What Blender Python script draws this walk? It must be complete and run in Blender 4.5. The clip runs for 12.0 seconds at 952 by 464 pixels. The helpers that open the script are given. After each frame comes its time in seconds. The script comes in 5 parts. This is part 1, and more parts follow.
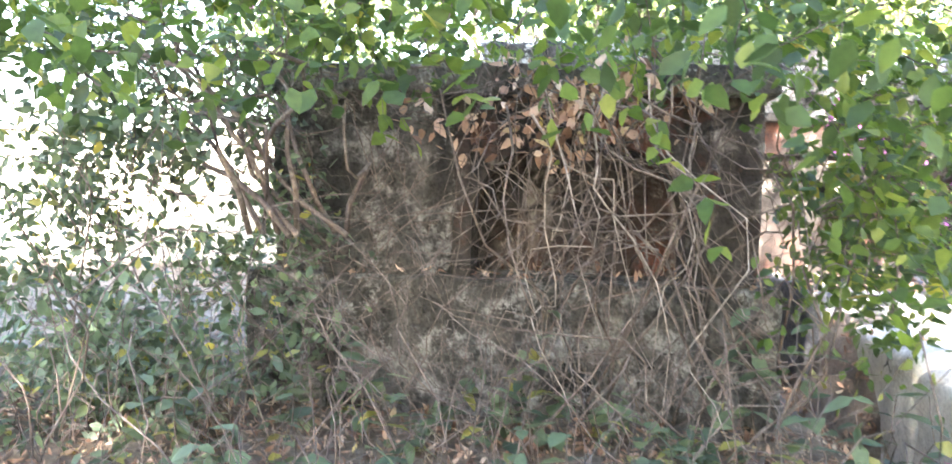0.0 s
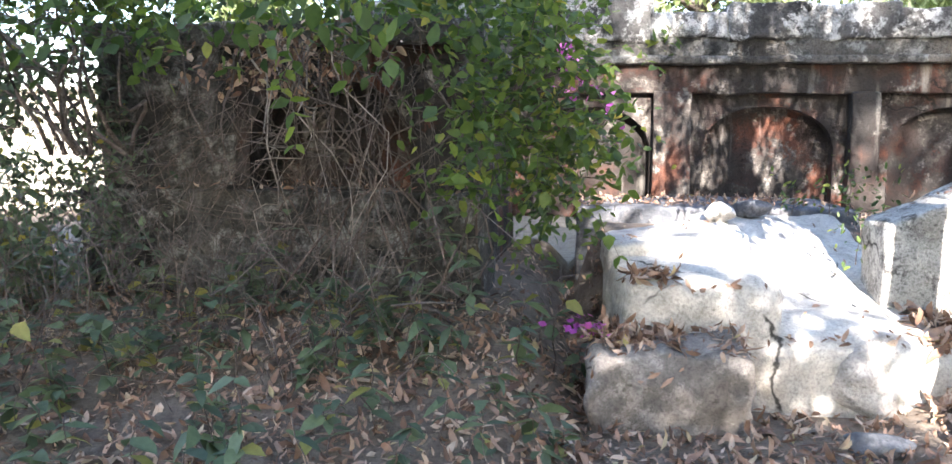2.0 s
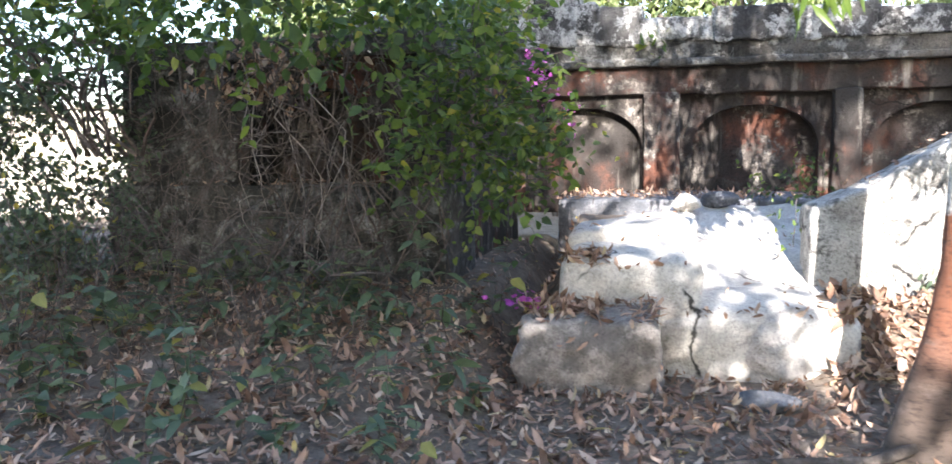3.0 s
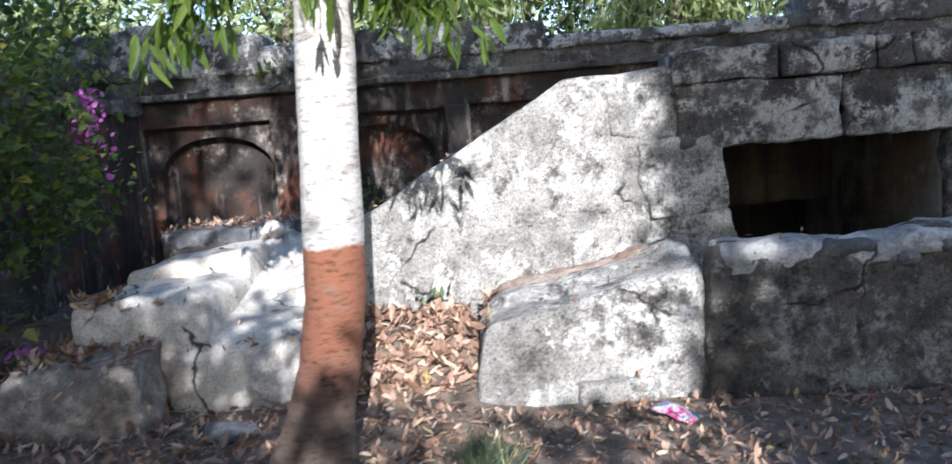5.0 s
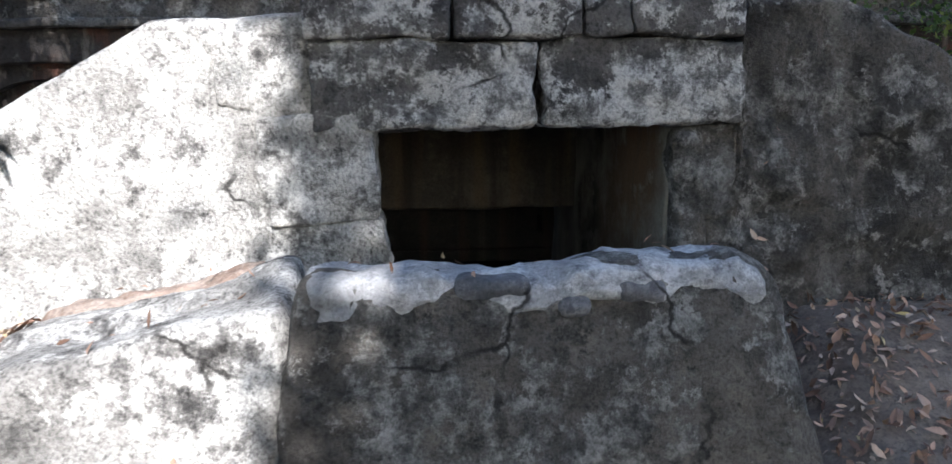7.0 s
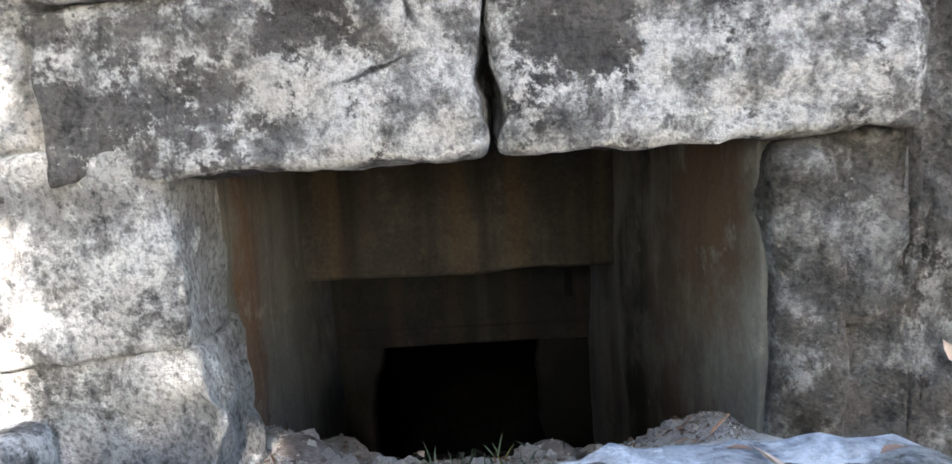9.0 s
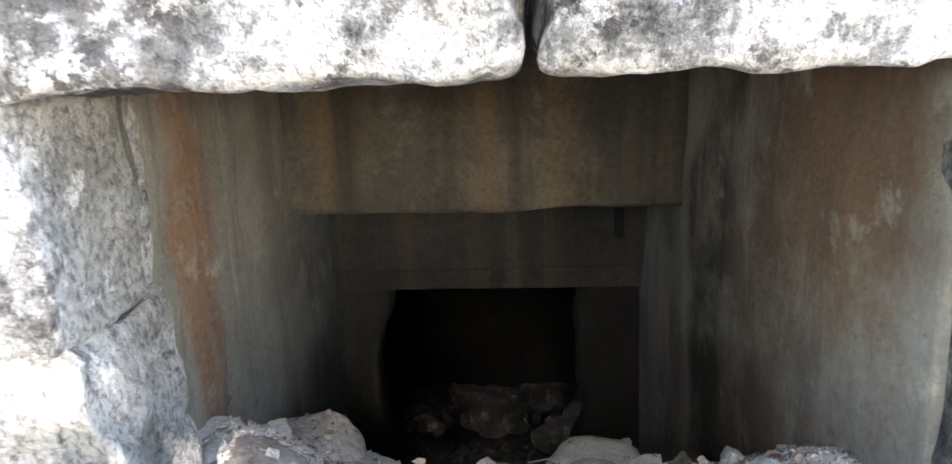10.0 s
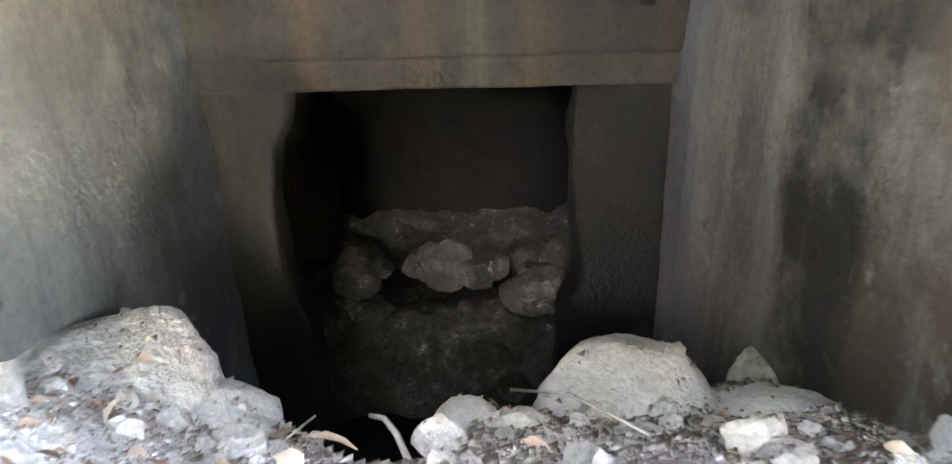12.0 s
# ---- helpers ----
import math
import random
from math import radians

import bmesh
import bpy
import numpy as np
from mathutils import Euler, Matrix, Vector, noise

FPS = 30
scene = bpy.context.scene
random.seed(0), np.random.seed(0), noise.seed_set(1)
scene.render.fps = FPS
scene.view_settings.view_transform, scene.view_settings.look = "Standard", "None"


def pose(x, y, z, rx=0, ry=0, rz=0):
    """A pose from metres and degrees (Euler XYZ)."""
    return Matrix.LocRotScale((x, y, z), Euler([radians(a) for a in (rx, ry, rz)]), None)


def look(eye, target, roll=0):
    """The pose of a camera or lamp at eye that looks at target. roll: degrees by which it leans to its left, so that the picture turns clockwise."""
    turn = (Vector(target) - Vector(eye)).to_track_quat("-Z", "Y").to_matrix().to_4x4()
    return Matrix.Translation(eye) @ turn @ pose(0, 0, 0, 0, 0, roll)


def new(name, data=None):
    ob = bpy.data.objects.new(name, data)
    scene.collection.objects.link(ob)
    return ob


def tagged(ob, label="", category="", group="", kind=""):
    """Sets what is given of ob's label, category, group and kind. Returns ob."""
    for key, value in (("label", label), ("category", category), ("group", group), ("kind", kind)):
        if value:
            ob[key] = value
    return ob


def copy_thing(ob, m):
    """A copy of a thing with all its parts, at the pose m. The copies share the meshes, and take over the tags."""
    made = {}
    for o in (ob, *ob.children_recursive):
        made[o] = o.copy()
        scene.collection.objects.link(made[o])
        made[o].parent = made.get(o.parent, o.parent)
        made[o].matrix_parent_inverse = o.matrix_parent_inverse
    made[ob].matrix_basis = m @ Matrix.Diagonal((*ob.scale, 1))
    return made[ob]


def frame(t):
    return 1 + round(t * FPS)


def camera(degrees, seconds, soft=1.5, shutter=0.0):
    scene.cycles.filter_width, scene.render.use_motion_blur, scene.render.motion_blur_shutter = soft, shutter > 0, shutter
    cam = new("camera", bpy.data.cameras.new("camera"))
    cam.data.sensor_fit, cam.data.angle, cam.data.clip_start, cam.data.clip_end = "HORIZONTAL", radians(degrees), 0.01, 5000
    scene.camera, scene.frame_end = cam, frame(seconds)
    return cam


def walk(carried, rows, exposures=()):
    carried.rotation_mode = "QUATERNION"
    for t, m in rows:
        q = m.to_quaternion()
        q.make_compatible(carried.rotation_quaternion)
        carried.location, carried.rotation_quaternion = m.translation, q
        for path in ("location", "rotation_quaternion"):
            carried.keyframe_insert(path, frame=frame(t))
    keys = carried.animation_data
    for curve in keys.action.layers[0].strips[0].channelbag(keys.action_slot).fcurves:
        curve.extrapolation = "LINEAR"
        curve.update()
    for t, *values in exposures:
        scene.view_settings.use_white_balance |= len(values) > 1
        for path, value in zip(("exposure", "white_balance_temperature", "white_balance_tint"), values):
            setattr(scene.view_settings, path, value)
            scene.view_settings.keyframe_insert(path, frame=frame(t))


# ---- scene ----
cam = camera(59.2, 12.0, shutter=0.2)
PATH = [
    (0, (-5.843, -3.967, 1.519), (-6.061, -1.982, 1.41), 1.6),
    (0.5, (-5.48, -4.25, 1.414), (-5.691, -2.27, 1.232), 0.1),
    (1, (-4.99, -4.517, 1.477), (-5.259, -2.54, 1.337), 1.2),
    (1.5, (-4.588, -4.666, 1.417), (-4.778, -2.677, 1.32), -0.5),
    (2, (-4.221, -4.935, 1.383), (-4.482, -2.963, 1.17), 0.4),
    (2.5, (-3.861, -5.178, 1.377), (-4.293, -3.231, 1.225), -0.5),
    (2.7, (-3.676, -5.285, 1.297), (-4.136, -3.346, 1.131), -0.3),
    (4.3, (-2.071, -5.526, 1.349), (-2.316, -3.559, 1.085), -2.6),
    (4.5, (-1.873, -5.506, 1.374), (-2.062, -3.534, 1.096), -2.3),
    (5, (-1.324, -5.268, 1.403), (-1.42, -3.28, 1.207), -4.4),
    (5.5, (-0.819, -5.073, 1.364), (-0.794, -3.076, 1.261), -1.0),
    (6, (-0.411, -4.673, 1.375), (-0.406, -2.679, 1.218), -1.4),
    (6.5, (-0.154, -4.275, 1.344), (0.049, -2.29, 1.214), -3.7),
    (7, (0.137, -3.763, 1.322), (0.291, -1.785, 1.07), -0.8),
    (7.5, (0.464, -3.165, 1.273), (0.538, -1.175, 1.089), -3.6),
    (7.7, (0.626, -2.93, 1.147), (0.658, -0.932, 1.074), -4.9),
    (9.3, (0.736, -1.723, 1.395), (0.611, 0.247, 1.072), -3.2),
    (9.5, (0.717, -1.612, 1.392), (0.549, 0.345, 1.013), -3.1),
    (10, (0.735, -1.156, 1.386), (0.571, 0.777, 0.898), -2.4),
    (10.5, (0.765, -0.9, 1.378), (0.522, 0.975, 0.716), -2.9),
    (11, (0.77, -0.755, 1.378), (0.61, 1.042, 0.512), -3.8),
    (11.5, (0.731, -0.538, 1.274), (0.619, 1.228, 0.341), -2.5),
    (12, (0.662, -0.097, 1.025), (0.604, 1.678, 0.105), -1.9),
]
EXPOSURES = [(0, 4.15, 6800, 14), (0.5, 3.7, 6700, 14), (1.0, 3.8, 6600, 13), (1.5, 3.05, 6500, 14), (2.5, 2.7, 6500, 14), (4.3, 1.4, 5900, 12), (5.5, 1.12, 5900, 12), (6.5, 1.35, 5900, 12), (7.7, 1.9, 6100, 13), (9.3, 3.35, 6500, 13), (10.0, 4.2, 6600, 14), (10.5, 5.0, 6900, 15), (11.0, 5.4, 6900, 15), (11.5, 5.85, 6800, 14),
             (12, 6.35, 6900, 14)]
walk(cam, [(t, look(eye, target, roll)) for t, eye, target, roll in PATH], EXPOSURES)

# ---------- world, sun ----------
world = bpy.data.worlds.new("sky")
scene.world = world
world.use_nodes = True
wn = world.node_tree
sky = wn.nodes.new("ShaderNodeTexSky")
sky.sky_type = "NISHITA"
sky.sun_disc = False
SUN_EL, SUN_AZ = 25.0, 170.6          # azimuth clockwise from +y
sky.sun_elevation, sky.sun_rotation = radians(SUN_EL), radians(SUN_AZ)
wn.links.new(sky.outputs[0], wn.nodes["Background"].inputs[0])
wn.nodes["Background"].inputs[1].default_value = 0.15
sun_data = bpy.data.lights.new("sun", "SUN")
sun_data.energy, sun_data.angle, sun_data.color = 5.0, radians(0.5), (1.0, 0.95, 0.88)
sun = new("sun", sun_data)
TO_SUN = Vector((math.sin(radians(SUN_AZ)) * math.cos(radians(SUN_EL)), math.cos(radians(SUN_AZ)) * math.cos(radians(SUN_EL)), math.sin(radians(SUN_EL))))
sun.matrix_world = look(TO_SUN * 30, (0, 0, 0))


# ---------- materials ----------
def material(name):
    m = bpy.data.materials.new(name)
    m.use_nodes = True
    return m, m.node_tree.nodes, m.node_tree.links, m.node_tree.nodes["Principled BSDF"]


def ramp(nodes, stops):
    r = nodes.new("ShaderNodeValToRGB")
    e = r.color_ramp.elements
    while len(e) < len(stops):
        e.new(0.5)
    for el, (p, c) in zip(e, stops):
        el.position, el.color = p, (*c, 1)
    return r


def noise_tex(nodes, links, coord, scale, detail=6.0, rough=0.6, stretch=(1, 1, 1)):
    mp = nodes.new("ShaderNodeMapping")
    mp.inputs["Scale"].default_value = stretch
    links.new(coord, mp.inputs["Vector"])
    n = nodes.new("ShaderNodeTexNoise")
    n.inputs["Scale"].default_value, n.inputs["Detail"].default_value, n.inputs["Roughness"].default_value = scale, detail, rough
    links.new(mp.outputs[0], n.inputs["Vector"])
    return n.outputs[0]


def mix(nodes, links, fac, a, b, kind="MIX"):
    m = nodes.new("ShaderNodeMix")
    m.data_type, m.blend_type = "RGBA", kind
    for sock, v in ((m.inputs["Factor"], fac), (m.inputs["A"], a), (m.inputs["B"], b)):
        if isinstance(v, (int, float)):
            sock.default_value = v
        elif isinstance(v, tuple):
            sock.default_value = (*v, 1)
        else:
            links.new(v, sock)
    return m.outputs["Result"]


def stone_material(name, stops, stops2, blotch, scale=2.2, bump=0.5, rough=0.93, fine=60.0, streak=None, cracks=1.1, speckle=0.62, pits=0.0):
    """Weathered masonry: two scales of colour, lichen blotches and relief."""
    m, n, l, p = material(name)
    co = n.new("ShaderNodeTexCoord").outputs["Object"]
    big = noise_tex(n, l, co, scale, 9, 0.68)
    r1 = ramp(n, stops)
    l.new(big, r1.inputs[0])
    mid = noise_tex(n, l, co, scale * 3.1, 8, 0.75)
    r2 = ramp(n, stops2)
    l.new(mid, r2.inputs[0])
    msk = noise_tex(n, l, co, blotch, 12, 0.78)
    rm = ramp(n, [(0.49, (0, 0, 0)), (0.52, (1, 1, 1))])
    l.new(msk, rm.inputs[0])
    col = mix(n, l, rm.outputs[0], r1.outputs[0], r2.outputs[0])
    for k, (stretch, level, tone) in enumerate(streak or ()):
        sh = n.new("ShaderNodeVectorMath")
        l.new(co, sh.inputs[0])
        sh.inputs[1].default_value = (k * 3.7, k * 1.9, 0)
        st = noise_tex(n, l, sh.outputs[0], 1.0, 5, 0.55, stretch)
        rs = ramp(n, [(level, (0, 0, 0)), (level + 0.16, (0.85, 0.85, 0.85))])
        l.new(st, rs.inputs[0])
        col = mix(n, l, rs.outputs[0], col, tone)
    if cracks:
        wob = n.new("ShaderNodeTexNoise")
        wob.inputs["Scale"].default_value, wob.inputs["Detail"].default_value = 2.5, 6
        l.new(co, wob.inputs["Vector"])
        bent = n.new("ShaderNodeVectorMath")
        bent.operation = "MULTIPLY_ADD"
        l.new(wob.outputs["Color"], bent.inputs[0])
        bent.inputs[1].default_value = (0.45, 0.45, 0.45)
        l.new(co, bent.inputs[2])
        vor = n.new("ShaderNodeTexVoronoi")
        vor.feature = "DISTANCE_TO_EDGE"
        vor.inputs["Scale"].default_value = cracks
        l.new(bent.outputs[0], vor.inputs["Vector"])
        rc = ramp(n, [(0.004, (1, 1, 1)), (0.014, (0, 0, 0))])
        l.new(vor.outputs["Distance"], rc.inputs[0])
        pat = noise_tex(n, l, co, 1.4, 3, 0.5)
        rp = ramp(n, [(0.56, (0, 0, 0)), (0.6, (0.9, 0.9, 0.9))])
        l.new(pat, rp.inputs[0])
        col = mix(n, l, mix(n, l, 1.0, rc.outputs[0], rp.outputs[0], "MULTIPLY"), col, (0.02, 0.018, 0.016))
    fn = noise_tex(n, l, co, fine, 4, 0.7)
    rf = ramp(n, [(0.32, (speckle, speckle, speckle)), (0.52, (1, 1, 1)), (0.7, (1.12, 1.12, 1.12))])
    l.new(fn, rf.inputs[0])
    col = mix(n, l, 0.85, col, rf.outputs[0], "MULTIPLY")
    if pits:
        for sc, lo in ((26.0, 0.4), (11.0, 0.36)):
            rq = ramp(n, [(lo - 0.05, (1 - pits, 1 - pits, 1 - pits)), (lo + 0.04, (1, 1, 1))])
            l.new(noise_tex(n, l, co, sc, 7, 0.75), rq.inputs[0])
            col = mix(n, l, 1.0, col, rq.outputs[0], "MULTIPLY")
    l.new(col, p.inputs["Base Color"])
    p.inputs["Roughness"].default_value = rough
    p.inputs["Specular IOR Level"].default_value = 0.25
    hm = n.new("ShaderNodeMath")
    hm.operation = "MULTIPLY_ADD"
    l.new(mid, hm.inputs[0])
    hm.inputs[1].default_value = 1.5
    l.new(fn, hm.inputs[2])
    b = n.new("ShaderNodeBump")
    b.inputs["Strength"].default_value, b.inputs["Distance"].default_value = bump, 0.02
    l.new(hm.outputs[0], b.inputs["Height"])
    l.new(b.outputs[0], p.inputs["Normal"])
    return m


PLASTER = stone_material("lichen_plaster", [(0.29, (0.075, 0.072, 0.067)), (0.4, (0.24, 0.23, 0.215)), (0.52, (0.42, 0.407, 0.382)), (0.68, (0.6, 0.585, 0.55))],
                         [(0.36, (0.07, 0.067, 0.064)), (0.46, (0.24, 0.23, 0.216)), (0.55, (0.64, 0.625, 0.59))], 2.0, bump=1.0, fine=70.0, speckle=0.3, pits=0.62)
DARK_PLASTER = stone_material("dark_lichen_stone", [(0.32, (0.03, 0.029, 0.029)), (0.46, (0.085, 0.08, 0.076)), (0.58, (0.16, 0.152, 0.143)), (0.72, (0.11, 0.095, 0.08))],
                              [(0.34, (0.06, 0.058, 0.056)), (0.45, (0.22, 0.215, 0.205)), (0.54, (0.56, 0.55, 0.525))], 1.9, bump=1.0, speckle=0.45, pits=0.5)
MOSSY = stone_material("mossy_dark_masonry", [(0.3, (0.018, 0.017, 0.016)), (0.46, (0.075, 0.068, 0.06)), (0.6, (0.16, 0.145, 0.126)), (0.74, (0.11, 0.086, 0.062))],
                       [(0.36, (0.03, 0.029, 0.027)), (0.48, (0.11, 0.105, 0.096)), (0.6, (0.3, 0.292, 0.272))], 2.6, bump=1.0, speckle=0.45, pits=0.5)
# Near-black colour puts the darkness of chamber, crack and hole into the stone.
SHADE_BLACK = stone_material("shade_black_stone", [(0.35, (0.004, 0.0038, 0.0038)), (0.65, (0.01, 0.0095, 0.009))], [(0.35, (0.0045, 0.0042, 0.0042)), (0.65, (0.013, 0.012, 0.0115))], 3.0, cracks=0)
RED_PLASTER = stone_material("red_plaster_wall", [(0.3, (0.022, 0.018, 0.016)), (0.46, (0.055, 0.038, 0.033)), (0.6, (0.15, 0.06, 0.038)), (0.75, (0.22, 0.14, 0.11))],
                             [(0.36, (0.025, 0.022, 0.02)), (0.55, (0.1, 0.085, 0.075)), (0.68, (0.42, 0.38, 0.33))], 1.7,
                             streak=[((5, 5, 0.6), 0.44, (0.028, 0.024, 0.022)), ((2.2, 2.2, 1.2), 0.46, (0.04, 0.036, 0.033)), ((7, 7, 0.8), 0.6, (0.26, 0.24, 0.21))], pits=0.5)
TUNNEL = stone_material("stained_tunnel_plaster", [(0.34, (0.05, 0.046, 0.036)), (0.5, (0.12, 0.113, 0.095)), (0.66, (0.23, 0.215, 0.18))],
                        [(0.35, (0.06, 0.054, 0.044)), (0.6, (0.17, 0.152, 0.12))], 2.2, bump=0.16,
                        streak=[((3.0, 3.0, 0.7), 0.5, (0.05, 0.047, 0.042)), ((2.4, 2.4, 0.3), 0.47, (0.15, 0.088, 0.047)), ((4.0, 4.0, 0.9), 0.58, (0.22, 0.21, 0.185)), ((6.5, 6.5, 0.5), 0.58, (0.04, 0.037, 0.034))], cracks=0, speckle=0.88, fine=30.0)
ROCK = stone_material("dusty_rock", [(0.35, (0.42, 0.385, 0.35)), (0.6, (0.62, 0.58, 0.54))], [(0.35, (0.48, 0.445, 0.41)), (0.65, (0.7, 0.665, 0.625))], 4.0, scale=5, cracks=0, bump=0.8, pits=0.35)
SOIL = stone_material("dry_soil", [(0.35, (0.09, 0.07, 0.055)), (0.65, (0.22, 0.175, 0.14))], [(0.35, (0.11, 0.088, 0.07)), (0.65, (0.27, 0.22, 0.175))], 5.0, scale=4, cracks=0)


def leaf_material(name, stops, through_light=0.45, rough=0.5, dull=0.0):
    """Foliage: colour varies leaf by leaf, light passes through."""
    m, n, l, p = material(name)
    rnd = n.new("ShaderNodeNewGeometry").outputs["Random Per Island"]
    r = ramp(n, stops)
    l.new(rnd, r.inputs[0])
    co = n.new("ShaderNodeTexCoord").outputs["Object"]
    fine = noise_tex(n, l, co, 25.0, 3, 0.6)
    rf = ramp(n, [(0.3, (0.7, 0.7, 0.7)), (0.7, (1.15, 1.15, 1.15))])
    l.new(fine, rf.inputs[0])
    col = mix(n, l, 0.8, r.outputs[0], rf.outputs[0], "MULTIPLY")
    l.new(col, p.inputs["Base Color"])
    p.inputs["Roughness"].default_value = rough
    p.inputs["Specular IOR Level"].default_value = 0.35
    t = n.new("ShaderNodeBsdfTranslucent")
    bright = mix(n, l, 1.0, col, (1.45, 1.4, 0.85), "MULTIPLY")
    l.new(bright, t.inputs["Color"])
    ms = n.new("ShaderNodeMixShader")
    ms.inputs[0].default_value = through_light
    l.new(p.outputs[0], ms.inputs[1])
    l.new(t.outputs[0], ms.inputs[2])
    l.new(ms.outputs[0], n["Material Output"].inputs["Surface"])
    return m


BUSH_LEAF = leaf_material("bush_leaf", [(0.0, (0.035, 0.062, 0.026)), (0.5, (0.068, 0.115, 0.036)), (0.85, (0.12, 0.175, 0.045)), (1.0, (0.24, 0.26, 0.06))], 0.45)
HERB_LEAF = leaf_material("herb_leaf", [(0.0, (0.05, 0.075, 0.05)), (0.6, (0.09, 0.13, 0.085)), (0.94, (0.13, 0.18, 0.1)), (1.0, (0.38, 0.32, 0.06))], 0.25)
ASHOKA_LEAF = leaf_material("ashoka_leaf", [(0.0, (0.05, 0.09, 0.02)), (0.5, (0.09, 0.15, 0.03)), (1.0, (0.17, 0.23, 0.05))], 0.5, 0.35)
TREE_LEAF = leaf_material("tree_leaf", [(0.0, (0.025, 0.05, 0.02)), (0.5, (0.05, 0.085, 0.028)), (1.0, (0.1, 0.14, 0.045))], 0.4)
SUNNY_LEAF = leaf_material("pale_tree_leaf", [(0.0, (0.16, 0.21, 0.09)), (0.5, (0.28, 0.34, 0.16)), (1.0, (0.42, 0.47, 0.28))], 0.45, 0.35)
DRY_LEAF = leaf_material("dry_leaf", [(0.0, (0.1, 0.058, 0.04)), (0.35, (0.25, 0.15, 0.105)), (0.7, (0.4, 0.265, 0.195)), (0.95, (0.54, 0.42, 0.33)), (1.0, (0.42, 0.33, 0.12))], 0.05, 0.75)
GRIT = leaf_material("grit", [(0.0, (0.2, 0.16, 0.13)), (0.5, (0.4, 0.35, 0.3)), (1.0, (0.6, 0.56, 0.5))], 0.0, 0.9)
PETAL = leaf_material("purple_petal", [(0.0, (0.36, 0.07, 0.4)), (0.6, (0.55, 0.12, 0.5)), (1.0, (0.7, 0.25, 0.66))], 0.4)
TWIG = stone_material("dry_twig", [(0.35, (0.06, 0.046, 0.04)), (0.65, (0.15, 0.122, 0.108))], [(0.35, (0.075, 0.06, 0.052)), (0.65, (0.25, 0.21, 0.185))], 6.0, scale=8, bump=0.2, cracks=0)
PALE_TWIG = stone_material("bleached_twig", [(0.35, (0.2, 0.17, 0.15)), (0.65, (0.38, 0.33, 0.29))], [(0.35, (0.22, 0.19, 0.17)), (0.65, (0.42, 0.37, 0.33))], 6.0, scale=8, bump=0.2, cracks=0)
BARK = stone_material("grey_bark", [(0.35, (0.05, 0.04, 0.033)), (0.65, (0.16, 0.13, 0.11))], [(0.35, (0.06, 0.05, 0.04)), (0.65, (0.2, 0.17, 0.15))], 5.0, scale=6, cracks=0)
WHITE_STICK = stone_material("bleached_stick", [(0.3, (0.5, 0.46, 0.4)), (0.7, (0.7, 0.66, 0.6))], [(0.3, (0.5, 0.46, 0.4)), (0.7, (0.7, 0.66, 0.6))], 9.0, bump=0.1, cracks=0)


def painted_trunk():
    """Tree bark, limewashed white above a band of red oxide, bare and dirty at the foot."""
    m, n, l, p = material("painted_trunk")
    co = n.new("ShaderNodeTexCoord").outputs["Object"]
    sep = n.new("ShaderNodeSeparateXYZ")
    l.new(co, sep.inputs[0])
    wob = noise_tex(n, l, co, 9.0, 5, 0.6)
    add = n.new("ShaderNodeMath")
    add.operation = "MULTIPLY_ADD"
    l.new(wob, add.inputs[0])
    add.inputs[1].default_value = 0.07
    l.new(sep.outputs[2], add.inputs[2])
    r = ramp(n, [(0.0, (0.07, 0.055, 0.045)), (0.12, (0.09, 0.06, 0.045)), (0.2, (0.17, 0.068, 0.038)), (0.352, (0.21, 0.082, 0.044)), (0.358, (0.47, 0.445, 0.42)), (1.0, (0.5, 0.475, 0.45))])
    mp = n.new("ShaderNodeMath")
    mp.operation = "DIVIDE"
    l.new(add.outputs[0], mp.inputs[0])
    mp.inputs[1].default_value = 3.0
    l.new(mp.outputs[0], r.inputs[0])
    worn = noise_tex(n, l, co, 3.5, 8, 0.7, (1, 1, 1.8))
    rw = ramp(n, [(0.56, (0, 0, 0)), (0.66, (1, 1, 1))])
    l.new(worn, rw.inputs[0])
    col = mix(n, l, rw.outputs[0], r.outputs[0], mix(n, l, 0.55, r.outputs[0], (0.16, 0.12, 0.1)))
    fis = noise_tex(n, l, co, 16.0, 6, 0.7, (1, 1, 3.2))
    rf = ramp(n, [(0.34, (0.3, 0.28, 0.26)), (0.5, (1, 1, 1))])
    l.new(fis, rf.inputs[0])
    col = mix(n, l, 0.85, col, rf.outputs[0], "MULTIPLY")
    l.new(col, p.inputs["Base Color"])
    p.inputs["Roughness"].default_value = 0.9
    bp = n.new("ShaderNodeBump")
    bp.inputs["Strength"].default_value, bp.inputs["Distance"].default_value = 0.6, 0.02
    l.new(fis, bp.inputs["Height"])
    l.new(bp.outputs[0], p.inputs["Normal"])
    return m


PAINTED = painted_trunk()


# ---------- mesh helpers ----------
def solid(name, verts, faces, mat, parent=None, smooth=True):
    me = bpy.data.meshes.new(name)
    me.from_pydata(verts, [], faces)
    if smooth:
        me.polygons.foreach_set("use_smooth", [True] * len(me.polygons))
    me.materials.append(mat)
    ob = new(name, me)
    ob.parent = parent
    return ob


def steps(length, res, r):
    """Positions from -1 to 1 along an edge, with extra ones in the rounded ends."""
    n = max(2, int(round(length / res)))
    e = min(0.9, 2 * r / max(length, 1e-6))
    inner = list(np.linspace(-1 + e, 1 - e, n + 1))
    return [-1, -1 + e * 0.35] + inner + [1 - e * 0.35, 1]


